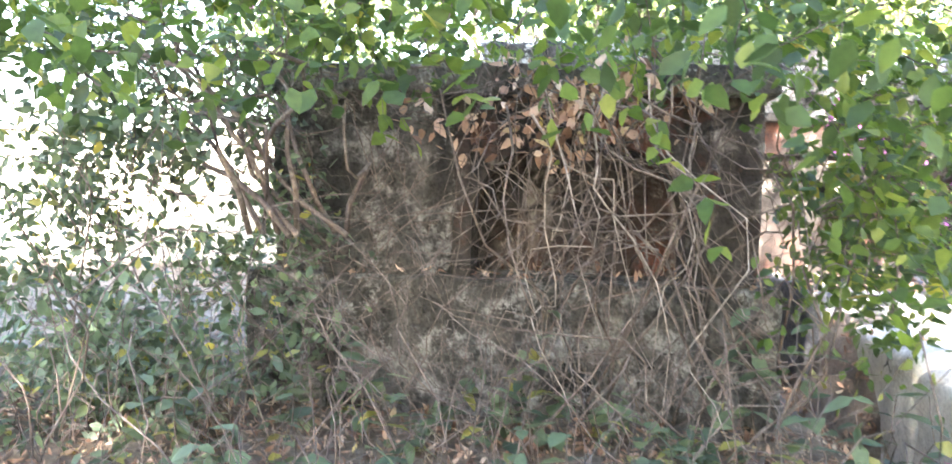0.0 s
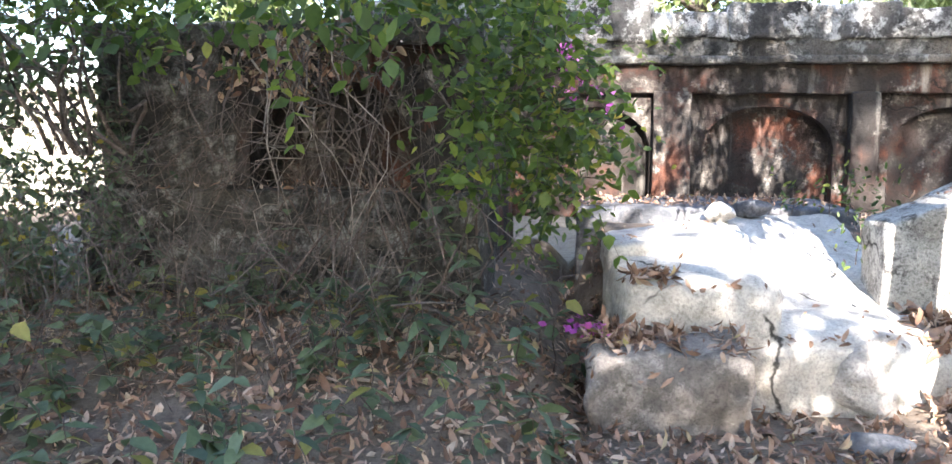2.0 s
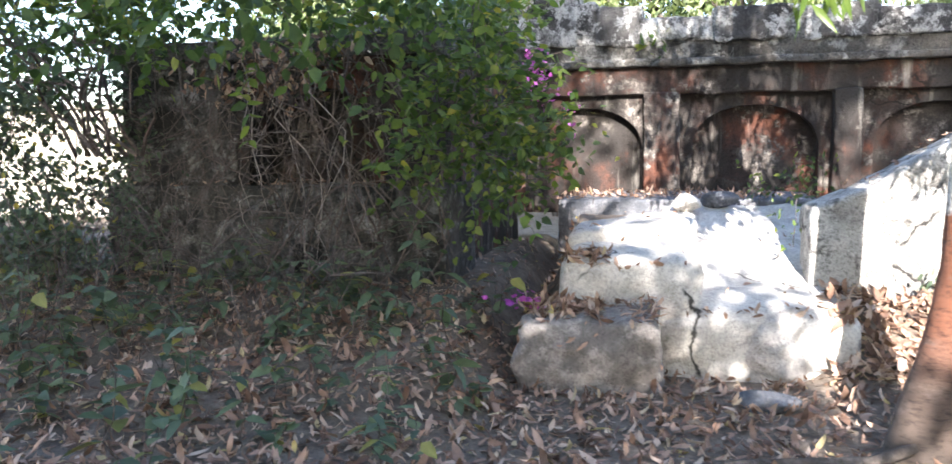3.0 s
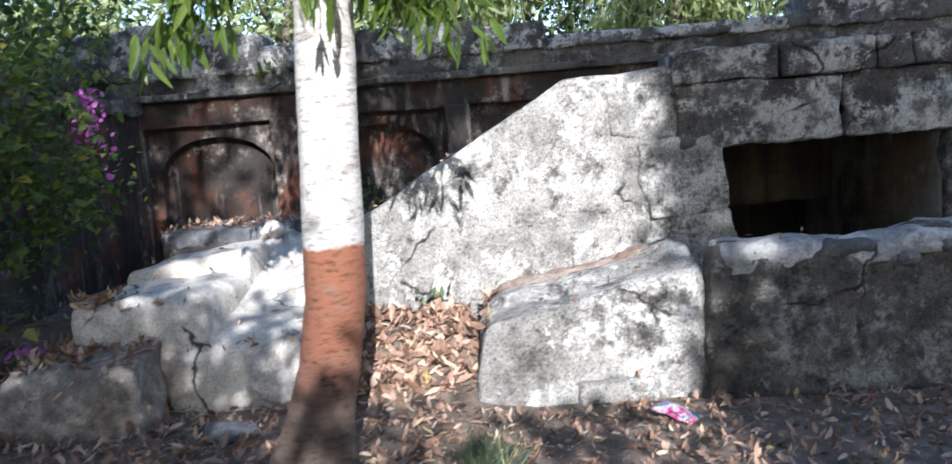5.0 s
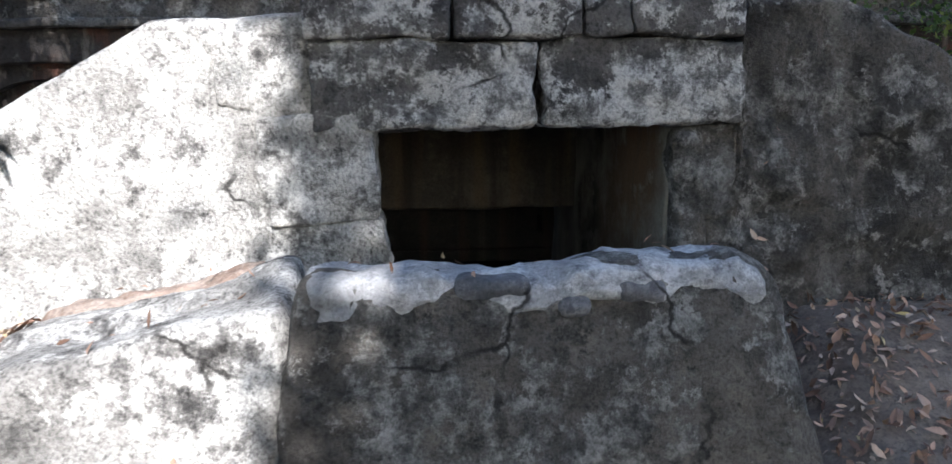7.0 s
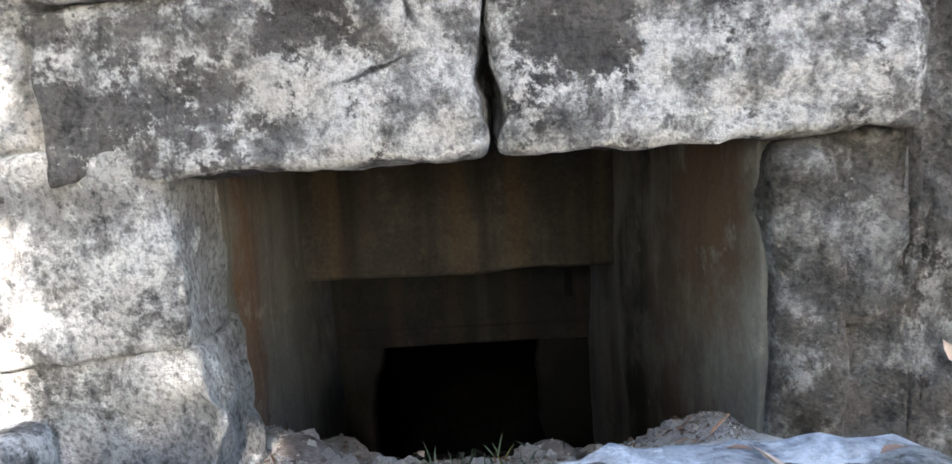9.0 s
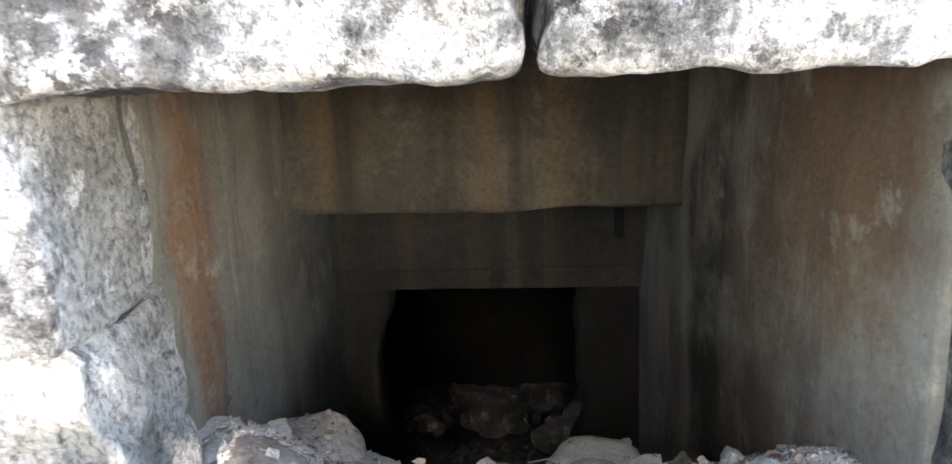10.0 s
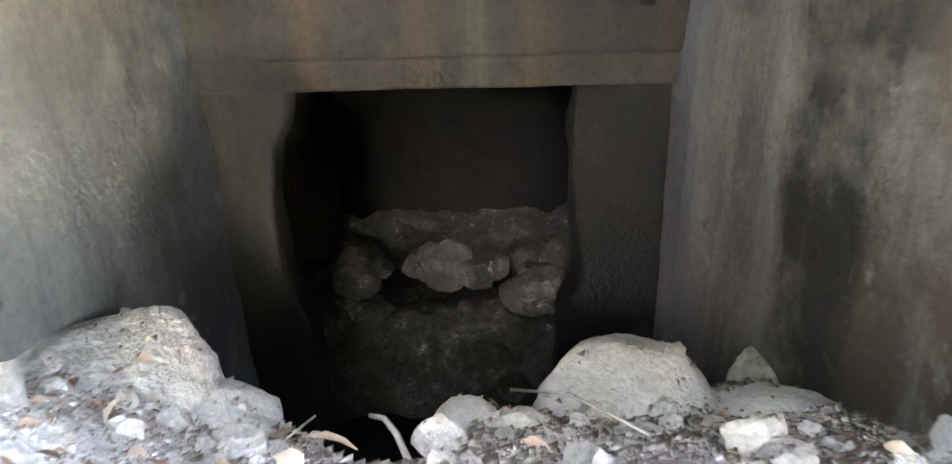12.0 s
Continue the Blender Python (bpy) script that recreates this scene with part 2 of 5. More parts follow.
def fractal(p, scale, seed=0.0):
    v = Vector((p[0] * scale + seed, p[1] * scale - seed * 0.7, p[2] * scale + seed * 0.3))
    return noise.noise(v) + 0.5 * noise.noise(v * 2.1) + 0.25 * noise.noise(v * 4.3)


def hexa_mesh(corners, res=0.08, r=0.04, rough=0.02, seed=0.0, freq=3.0, warp=None):
    """A worn block: eight corners (bottom four counter-clockwise, then top four), rounded edges and uneven faces."""
    c = [Vector(k) for k in corners]
    lx = max((c[1] - c[0]).length, (c[5] - c[4]).length)
    ly = max((c[3] - c[0]).length, (c[7] - c[4]).length)
    lz = max((c[4] - c[0]).length, (c[6] - c[2]).length)
    ax = [steps(v, res, r) for v in (lx, ly, lz)]
    half = [max(v / 2, 1e-6) for v in (lx, ly, lz)]
    rr = min(r, *[0.98 * h for h in half])
    index, verts, faces = {}, [], []

    def vert(i, j, k):
        key = (i, j, k)
        if key not in index:
            q = [ax[0][i] * half[0], ax[1][j] * half[1], ax[2][k] * half[2]]
            inner = [max(-(h - rr), min(h - rr, a)) for a, h in zip(q, half)]
            d = Vector([a - b for a, b in zip(q, inner)])
            if d.length > 1e-9:
                d = d.normalized() * rr
            q = [(b + e) / h for b, e, h in zip(inner, d, half)]
            u, v, w = [(a + 1) / 2 for a in q]
            low = c[0].lerp(c[1], u).lerp(c[3].lerp(c[2], u), v)
            top = c[4].lerp(c[5], u).lerp(c[7].lerp(c[6], u), v)
            p = low.lerp(top, w)
            if warp:
                p = Vector(warp(p))
            if rough:
                p += Vector((fractal(p, freq, seed), fractal(p, freq, seed + 17.3), fractal(p, freq, seed + 41.9))) * rough
            index[key] = len(verts)
            verts.append(p)
        return index[key]

    nx, ny, nz = len(ax[0]) - 1, len(ax[1]) - 1, len(ax[2]) - 1
    for i in range(nx):
        for j in range(ny):
            faces.append((vert(i, j, 0), vert(i, j + 1, 0), vert(i + 1, j + 1, 0), vert(i + 1, j, 0)))
            faces.append((vert(i, j, nz), vert(i + 1, j, nz), vert(i + 1, j + 1, nz), vert(i, j + 1, nz)))
    for i in range(nx):
        for k in range(nz):
            faces.append((vert(i, 0, k), vert(i + 1, 0, k), vert(i + 1, 0, k + 1), vert(i, 0, k + 1)))
            faces.append((vert(i, ny, k), vert(i, ny, k + 1), vert(i + 1, ny, k + 1), vert(i + 1, ny, k)))
    for j in range(ny):
        for k in range(nz):
            faces.append((vert(0, j, k), vert(0, j, k + 1), vert(0, j + 1, k + 1), vert(0, j + 1, k)))
            faces.append((vert(nx, j, k), vert(nx, j + 1, k), vert(nx, j + 1, k + 1), vert(nx, j, k + 1)))
    return verts, faces


def hexa(name, corners, mat, parent=None, **kw):
    v, f = hexa_mesh(corners, **kw)
    return solid(name, v, f, mat, parent)


def prism(x0, x1, y0, y1, z0, z1, x0t=None, x1t=None, z0r=None, z1r=None):
    """Corners of a block; z1r is the top's height at x1, x0t and x1t the ends at the top."""
    x0t, x1t = x0 if x0t is None else x0t, x1 if x1t is None else x1t
    z0r, z1r = z0 if z0r is None else z0r, z1 if z1r is None else z1r
    return [(x0, y0, z0), (x1, y0, z0r), (x1, y1, z0r), (x0, y1, z0), (x0t, y0, z1), (x1t, y0, z1r), (x1t, y1, z1r), (x0t, y1, z1)]


def empty(name, at=(0, 0, 0)):
    e = new(name)
    e.location = at
    return e



def interp(x, table):
    """Piecewise linear value at x of a table of (x, value)."""
    if x <= table[0][0]:
        return table[0][1]
    for (a, u), (b, v) in zip(table, table[1:]):
        if x <= b:
            return u + (v - u) * (x - a) / (b - a)
    return table[-1][1]


def ease(x, a, b):
    t = max(0.0, min(1.0, (x - a) / (b - a)))
    return t * t * (3 - 2 * t)


# ---------- ground ----------
def ground_z(x, y):
    z = 0.03 * noise.noise(Vector((x * 0.9, y * 0.9, 0))) + 0.012 * noise.noise(Vector((x * 4, y * 4, 3)))
    z += 0.4 * ease(x, -2.75, -2.3) * (1 - ease(x, -1.75, -1.3)) * ease(y, -0.95, -0.1) * (1 - ease(y, 0.05, 0.4))      # litter bank beside the parapet
    z += 0.46 * ease(x, 1.5, 2.0) * ease(y, -1.3, -0.1)                                     # bank at the far end of the wall
    z += 0.42 * (1 - ease(x, -4.7, -4.2)) * ease(y, -2.3, -0.2) * (1 - ease(y, 3.5, 5))      # bank under the bushes
    if y > 0.3:
        z += 0.78 * ease(y, 0.35, 1.5) * ease(x, -4.4, -4.1) * (1 - ease(y, 3.6, 5))          # terrace behind the entrance
    if -0.3 < x < 1.65 and -0.05 < y < 4.4:
        z = -1.3
    return z


def axis(lo, hi, step, far):
    inner = list(np.arange(lo, hi + 1e-6, step))
    out, d = [], step
    while not out or out[-1] < far:
        d *= 1.6
        out.append((out[-1] if out else 0) + d)
    return [lo - o for o in reversed(out)] + inner + [hi + o for o in out]


gx, gy = axis(-9.5, 5.5, 0.1, 400), axis(-6.5, 4.5, 0.1, 400)
gv = [(x, y, ground_z(x, y)) for y in gy for x in gx]
gf = [(j * len(gx) + i, j * len(gx) + i + 1, (j + 1) * len(gx) + i + 1, (j + 1) * len(gx) + i) for j in range(len(gy) - 1) for i in range(len(gx) - 1)]
ground = tagged(solid("ground", gv, gf, SOIL), "dry brown earth under leaf litter", "ground", kind="structure")


# ---------- entrance wall ----------
def piece(name, parent, mat, x0, x1, y0, y1, z0, z1, label="", res=0.06, r=0.018, rough=0.012, warp=None, seed=None, z1r=None, x0t=None, x1t=None, freq=3.2):
    ob = hexa(name, prism(x0, x1, y0, y1, z0, z1, x0t=x0t, x1t=x1t, z1r=z1r), mat, parent, res=res, r=r, rough=rough, warp=warp, freq=freq,
              seed=seed if seed is not None else (x0 * 3.7 + z0 * 9.1 + y0 * 5.3) % 50)
    if label:
        tagged(ob, label)
    return ob


def profile(table, z0, z1):
    """Stretches a block so that its top follows the table of (x, height)."""
    return lambda p: (p.x, p.y, z0 + (p.z - z0) / (z1 - z0) * (interp(p.x, table) - z0))


def flaked(depth=0.016, scale=3.4, seed=0.0, then=None):
    """Leaves raised sheets of old render on a face, with broken rims."""
    def shape(p):
        q = Vector(then(p)) if then else Vector(p)
        k = noise.noise(Vector((q.x * scale + seed, q.z * scale * 1.2, seed * 0.7))) + 0.45 * noise.noise(Vector((q.x * scale * 2.7, q.z * scale * 2.7, seed + 3.0)))
        if p.y < 0.12:
            q.y += depth * ease(k, -0.04, 0.05) + 0.6 * depth * ease(k, 0.3, 0.36)
        return q
    return shape


entrance = tagged(empty("entrance_wall"), "weathered stone and plaster wall around a dark tunnel mouth", "wall", kind="structure")
piece("parapet", entrance, PLASTER, -2.55, -0.06, 0.0, 0.46, -0.1, 1.0, "sloping lichen-stained plaster parapet", rough=0.012, r=0.04, res=0.032,
      warp=flaked(0.01, 4.0, 2.0, profile([(-2.55, 0.94), (-2.26, 1.05), (-0.97, 1.79), (-0.3, 1.82), (-0.06, 1.6)], -0.1, 1.0)))
piece("corner_stone", entrance, PLASTER, -0.72, -0.3, -0.012, 0.4, 1.395, 1.76, rough=0.03, r=0.05, res=0.035, freq=5,
      warp=lambda p: (p.x + (0.09 * noise.noise(Vector((p.z * 6, 4.5, 0))) if p.x < -0.5 else 0), p.y, p.z + (0.03 * noise.noise(Vector((p.x * 7, 1.5, 0))) if p.z < 1.5 else 0)))
piece("jamb_stone", entrance, PLASTER, -0.52, -0.012, -0.03, 0.3, 0.9, 1.375, rough=0.02, r=0.02, res=0.04, freq=5,
      warp=lambda p: (p.x + (0.06 * noise.noise(Vector((p.z * 5, 2.5, 0))) if p.x < -0.3 else 0.012 * noise.noise(Vector((p.z * 8, 6.5, 0)))), p.y, p.z))
piece("jamb_stone", entrance, PLASTER, -0.42, 0.06, -0.004, 0.33, -0.1, 0.91, rough=0.04, r=0.02, res=0.03, freq=6, x1t=0.012)
piece("lintel_stone", entrance, DARK_PLASTER, -0.29, 0.7, -0.04, 0.38, 1.305, 1.695, rough=0.03, r=0.03, res=0.03, freq=5, x1t=0.712)
piece("lintel_stone", entrance, DARK_PLASTER, 0.735, 1.66, -0.035, 0.38, 1.315, 1.705, rough=0.03, r=0.03, res=0.03, freq=5, x0t=0.72)
for a, b, t in ((-0.31, 0.325, 1.905), (0.338, 0.905, 1.905), (0.918, 1.125, 1.9), (1.135, 1.65, 1.91)):
    piece("coping_stone", entrance, DARK_PLASTER, a, b, -0.07, 0.44, 1.705, t, rough=0.02, r=0.022, res=0.035, freq=6)
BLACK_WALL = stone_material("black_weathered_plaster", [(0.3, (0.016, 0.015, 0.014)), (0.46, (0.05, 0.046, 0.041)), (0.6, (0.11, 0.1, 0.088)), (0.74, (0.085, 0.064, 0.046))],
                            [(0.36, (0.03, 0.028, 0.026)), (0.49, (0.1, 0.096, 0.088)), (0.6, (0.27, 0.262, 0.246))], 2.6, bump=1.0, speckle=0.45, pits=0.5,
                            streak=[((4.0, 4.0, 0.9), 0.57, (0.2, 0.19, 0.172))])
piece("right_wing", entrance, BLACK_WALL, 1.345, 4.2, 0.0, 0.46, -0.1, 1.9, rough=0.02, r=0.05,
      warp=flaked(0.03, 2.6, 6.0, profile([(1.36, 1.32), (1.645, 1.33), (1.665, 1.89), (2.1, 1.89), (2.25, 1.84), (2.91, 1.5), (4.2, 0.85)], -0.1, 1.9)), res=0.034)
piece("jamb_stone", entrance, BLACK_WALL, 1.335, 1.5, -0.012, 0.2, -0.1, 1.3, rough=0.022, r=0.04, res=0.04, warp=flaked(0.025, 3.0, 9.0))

# low masonry in front of the mouth
front_block = tagged(empty("masonry_ledge"), "broken low plastered masonry ledge against the parapet", "ledge", kind="structure")
LEDGE = [(-1.66, 0.3), (-1.5, 0.44), (-1.3, 0.5), (-0.9, 0.57), (-0.28, 0.73)]
piece("ledge_body", front_block, PLASTER, -1.63, -0.33, -0.74, 0.02, -0.1, 0.6, rough=0.03, r=0.07, res=0.05, x0t=-1.55,
      warp=lambda p: (p.x, p.y - 0.1 * (1 - max(0, p.z) / 0.6) + (0.03 if p.y > -0.4 else 0), -0.1 + (p.z + 0.1) / 0.7 * (interp(p.x, LEDGE) + (0.05 if p.y > -0.4 else 0) + 0.1)))
piece("fallen_plaster", front_block, PLASTER, -1.05, -0.62, -0.9, -0.72, -0.02, 0.12, rough=0.02, r=0.04, res=0.04)
FILLET = stone_material("brown_mortar", [(0.35, (0.16, 0.11, 0.085)), (0.65, (0.32, 0.24, 0.195))], [(0.35, (0.2, 0.15, 0.12)), (0.65, (0.42, 0.35, 0.3))], 4.0, scale=5, pits=0.5)
piece("mortar_fillet", front_block, FILLET, -1.5, -0.5, -0.26, 0.02, 0.4, 0.62, "reddish-brown crumbling mortar fillet", rough=0.03, r=0.06, res=0.03, freq=6,
      warp=lambda p: (p.x, p.y + 0.05 * noise.noise(Vector((p.x * 4, 0, 3))), p.z - 0.62 + interp(p.x, LEDGE) + 0.075 - 0.05 * (1 - ease(p.y, -0.3, -0.1))))
mouth_block = tagged(empty("front_block"), "dark mossy masonry block before the tunnel mouth", "block", kind="structure")
TOPB = [(-0.3, 0.78), (0.2, 0.8), (0.5, 0.76), (0.9, 0.83), (1.35, 0.83), (1.62, 0.72)]
piece("block_body", mouth_block, MOSSY, -0.29, 1.5, -0.79, -0.52, -0.1, 0.8, rough=0.03, r=0.08, res=0.05,
      warp=lambda p: (p.x + (0.18 * (1 - p.z / 0.8) * ease(p.x, 0.9, 1.5)) - 0.1 * (1 - p.z / 0.8) * (1 - ease(p.x, -0.3, 0.2)), p.y - 0.14 * (1 - p.z / 0.8) * (1 if p.y < -0.65 else 0),
                      -0.1 + (p.z + 0.1) / 0.9 * (interp(p.x, TOPB) + 0.1)))
CAP = stone_material("pale_lichen_cap", [(0.3, (0.22, 0.22, 0.225)), (0.6, (0.5, 0.5, 0.5))], [(0.35, (0.12, 0.12, 0.125)), (0.55, (0.62, 0.62, 0.62))], 3.0, scale=3, bump=0.9)
piece("mortar_cap", mouth_block, CAP, -0.25, 1.44, -0.815, -0.5, 0.66, 0.815, "pale lichen-covered mortar cap", rough=0.03, r=0.05, res=0.028, seed=33, freq=6,
      warp=lambda p: (p.x, p.y, 0.66 + (p.z - 0.66) / 0.155 * (interp(p.x, TOPB) + 0.012 - 0.66) - 0.03 * (1 - ease(p.y, -0.84, -0.7)) + (0.07 * noise.noise(Vector((p.x * 5, 0.3, 2.0))) * (1 - ease(p.z, 0.66, 0.76)))))
STONE_GREY = stone_material("blue_grey_stone", [(0.35, (0.07, 0.075, 0.085)), (0.65, (0.16, 0.165, 0.18))], [(0.35, (0.09, 0.09, 0.1)), (0.65, (0.24, 0.24, 0.25))], 6.0, scale=6)
for x, z, w in ((0.43, 0.745, 0.3), (0.97, 0.72, 0.2), (0.72, 0.66, 0.14)):
    piece("set_stone", mouth_block, STONE_GREY, x - w / 2, x + w / 2, -0.83, -0.66, z - 0.06, z + 0.045, rough=0.02, r=0.05, res=0.04, label="blue-grey stone bedded in mortar")

PALE = stone_material("pale_dusty_stone", [(0.3, (0.3, 0.27, 0.24)), (0.6, (0.62, 0.59, 0.54))], [(0.35, (0.4, 0.37, 0.33)), (0.65, (0.68, 0.65, 0.6))], 4.0, scale=3, pits=0.3)

# ---------- steps and rocks beside the parapet ----------
PINK_STEP = stone_material("brown_step_stone", [(0.35, (0.13, 0.115, 0.105)), (0.65, (0.27, 0.245, 0.225))], [(0.35, (0.17, 0.15, 0.14)), (0.65, (0.4, 0.365, 0.335))], 3.0, scale=3, pits=0.4)
steps_thing = tagged(empty("stone_steps"), "worn sunlit stone steps covered with dust", "steps", kind="structure")
piece("step_stone", steps_thing, PINK_STEP, -4.2, -3.42, -0.98, -0.3, -0.15, 0.36, rough=0.05, r=0.05, z1r=0.4, res=0.04, freq=4)
RAMP = [(-0.6, 0.32), (-0.4, 0.42), (0.2, 0.49), (0.9, 0.7), (1.64, 0.87), (3.0, 0.9)]
piece("ramp_slab", steps_thing, PALE, -3.45, -2.36, -0.55, 1.75, -0.1, 0.5, rough=0.03, r=0.06, res=0.07, label="dusty pale stone ramp slab",
      warp=lambda p: (p.x, p.y, -0.1 + (p.z + 0.1) / 0.6 * (interp(p.y, RAMP) + 0.1)))
piece("step_stone", steps_thing, PALE, -4.05, -3.2, -0.52, 0.6, 0.0, 0.66, rough=0.035, r=0.1, z1r=0.68, res=0.05)
piece("step_stone", steps_thing, PALE, -4.1, -3.2, 0.45, 1.7, 0.0, 0.72, rough=0.03, r=0.06, z1r=0.84, res=0.07)
piece("landing_slab", steps_thing, STONE_GREY, -4.3, -2.2, 1.6, 2.95, 0.3, 0.9, rough=0.015, r=0.03, res=0.09, label="blue-grey landing slab in shade")

# ---------- back wall with niches ----------
back = tagged(empty("back_wall"), "tall ruined wall of red and black stained plaster with arched niches", "wall", kind="structure")
piece("wall_core", back, RED_PLASTER, -6.6, 7.5, 3.12, 3.6, 0.68, 2.3, rough=0.012, res=0.16, seed=3)


def arch_panel(name, parent, mat, x0, x1, z0, z1, spring, rise, y0, y1, gap=0.12, cols=28):
    """A wall panel with an arched opening through it."""
    cx, half = (x0 + x1) / 2, (x1 - x0) / 2 - gap
    verts, faces = [], []
    xs = [x0] + [cx - half + 2 * half * i / cols for i in range(cols + 1)] + [x1]
    for y in (y0, y1):
        for i, x in enumerate(xs):
            t = (x - cx) / half
            low = z0 if i in (0, len(xs) - 1) else spring + rise * max(0.0, 1 - abs(t) ** 2.2) ** 0.55
            wob = 0.012 * noise.noise(Vector((x * 5, z0, 7)))
            verts += [(x, y + wob, low), (x, y + wob, z1)]
    n = len(xs)
    for i in range(n - 1):
        a, b, c, d = 2 * i, 2 * i + 2, 2 * n + 2 * i, 2 * n + 2 * i + 2
        if i in (0, n - 2):
            continue
        faces += [(a, b, b + 1, a + 1), (d, c, c + 1, d + 1), (b, a, c, d), (a + 1, b + 1, d + 1, c + 1)]
    base = len(verts)
    for xa, xb in ((x0, cx - half), (cx + half, x1)):
        k = len(verts)
        verts += [(xa, y0, z0), (xb, y0, z0), (xb, y0, z1), (xa, y0, z1), (xa, y1, z0), (xb, y1, z0), (xb, y1, z1), (xa, y1, z1)]
        faces += [(k, k + 1, k + 2, k + 3), (k + 5, k + 4, k + 7, k + 6), (k + 1, k + 5, k + 6, k + 2), (k + 4, k, k + 3, k + 7)]
    return solid(name, verts, faces, mat, parent, smooth=False)


for k in range(-1, 6):
    x = -3.3 + 1.62 * k
    piece("pilaster", back, RED_PLASTER, x - 0.34 if k == 0 else x - 0.25, x + 0.0, 2.87, 3.15, 0.69, 1.85, rough=0.012, res=0.1, r=0.02)
    arch_panel("niche_arch", back, RED_PLASTER, x - 0.01, x + 1.38, 0.69, 1.86, 1.36, 0.36, 2.985, 3.13)
piece("frieze", back, RED_PLASTER, -6.6, 7.5, 2.89, 3.5, 1.83, 2.1, rough=0.014, res=0.1, r=0.02, label="faded red frieze band")
piece("cornice", back, MOSSY, -6.6, 7.5, 2.8, 3.5, 2.09, 2.16, rough=0.012, res=0.08, r=0.02)
piece("upper_course", back, MOSSY, -6.6, 7.5, 2.88, 3.55, 2.14, 2.34, rough=0.016, res=0.1)
for a, b, t, o in ((-6.6, -5.8, 2.7, 0.0), (-5.82, -4.93, 2.78, 0.01), (-4.95, -4.27, 2.84, 0.0), (-4.31, -4.07, 2.72, 0.02), (-4.1, -3.66, 2.68, 0.01), (-3.7, -2.99, 2.55, 0.02), (-3.01, -2.35, 2.63, 0.0), (-2.37, -1.57, 2.62, 0.015), (-1.59, -0.92, 2.57, 0.0),
                   (-0.95, 0.13, 2.43, 0.01), (0.1, 1.03, 2.42, 0.0), (1.0, 1.56, 2.44, 0.015), (1.53, 2.5, 2.63, 0.0), (2.48, 3.53, 2.65, 0.01), (3.51, 4.4, 2.66, 0.0), (4.35, 7.4, 2.4, 0.0)):
    piece("parapet_stone", back, DARK_PLASTER, a, b, 2.84 + o, 3.5, 2.3, t, rough=0.03, r=0.03, res=0.06, freq=4)

# ---------- niche pier behind the bushes ----------
pier = tagged(empty("niche_pier"), "old masonry pier with a red plastered arched niche", "wall", kind="structure")
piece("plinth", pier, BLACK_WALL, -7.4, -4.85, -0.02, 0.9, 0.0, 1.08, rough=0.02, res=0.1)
piece("pier_core", pier, RED_PLASTER, -7.3, -4.95, 0.42, 2.9, 1.0, 2.0, rough=0.012, res=0.14)
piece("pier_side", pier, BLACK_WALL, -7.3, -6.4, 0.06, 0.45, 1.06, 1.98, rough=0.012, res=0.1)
piece("pier_side", pier, RED_PLASTER, -5.2, -4.95, 0.06, 0.45, 1.06, 1.98, rough=0.012, res=0.1)
arch_panel("pier_arch", pier, RED_PLASTER, -6.41, -5.19, 1.06, 1.99, 1.4, 0.36, 0.08, 0.43, gap=0.1)
piece("return_wall", pier, RED_PLASTER, -5.25, -4.93, 0.8, 3.2, 0.0, 2.0, rough=0.012, res=0.12)
piece("pier_top", pier, MOSSY, -7.38, -4.88, 0.0, 2.95, 1.96, 2.1, rough=0.025, res=0.12)

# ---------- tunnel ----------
# Same tunnel plaster, coloured darker to imitate the lintel's shade; streaks are stains.
LINTEL_SHADE = stone_material("shaded_streaked_plaster", [(0.32, (0.026, 0.024, 0.021)), (0.5, (0.05, 0.047, 0.041)), (0.7, (0.095, 0.09, 0.078))], [(0.35, (0.036, 0.033, 0.028)), (0.6, (0.08, 0.073, 0.06))], 2.2, bump=0.3, cracks=0,
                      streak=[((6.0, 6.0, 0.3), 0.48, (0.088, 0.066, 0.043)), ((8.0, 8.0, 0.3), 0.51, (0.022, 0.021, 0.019))])


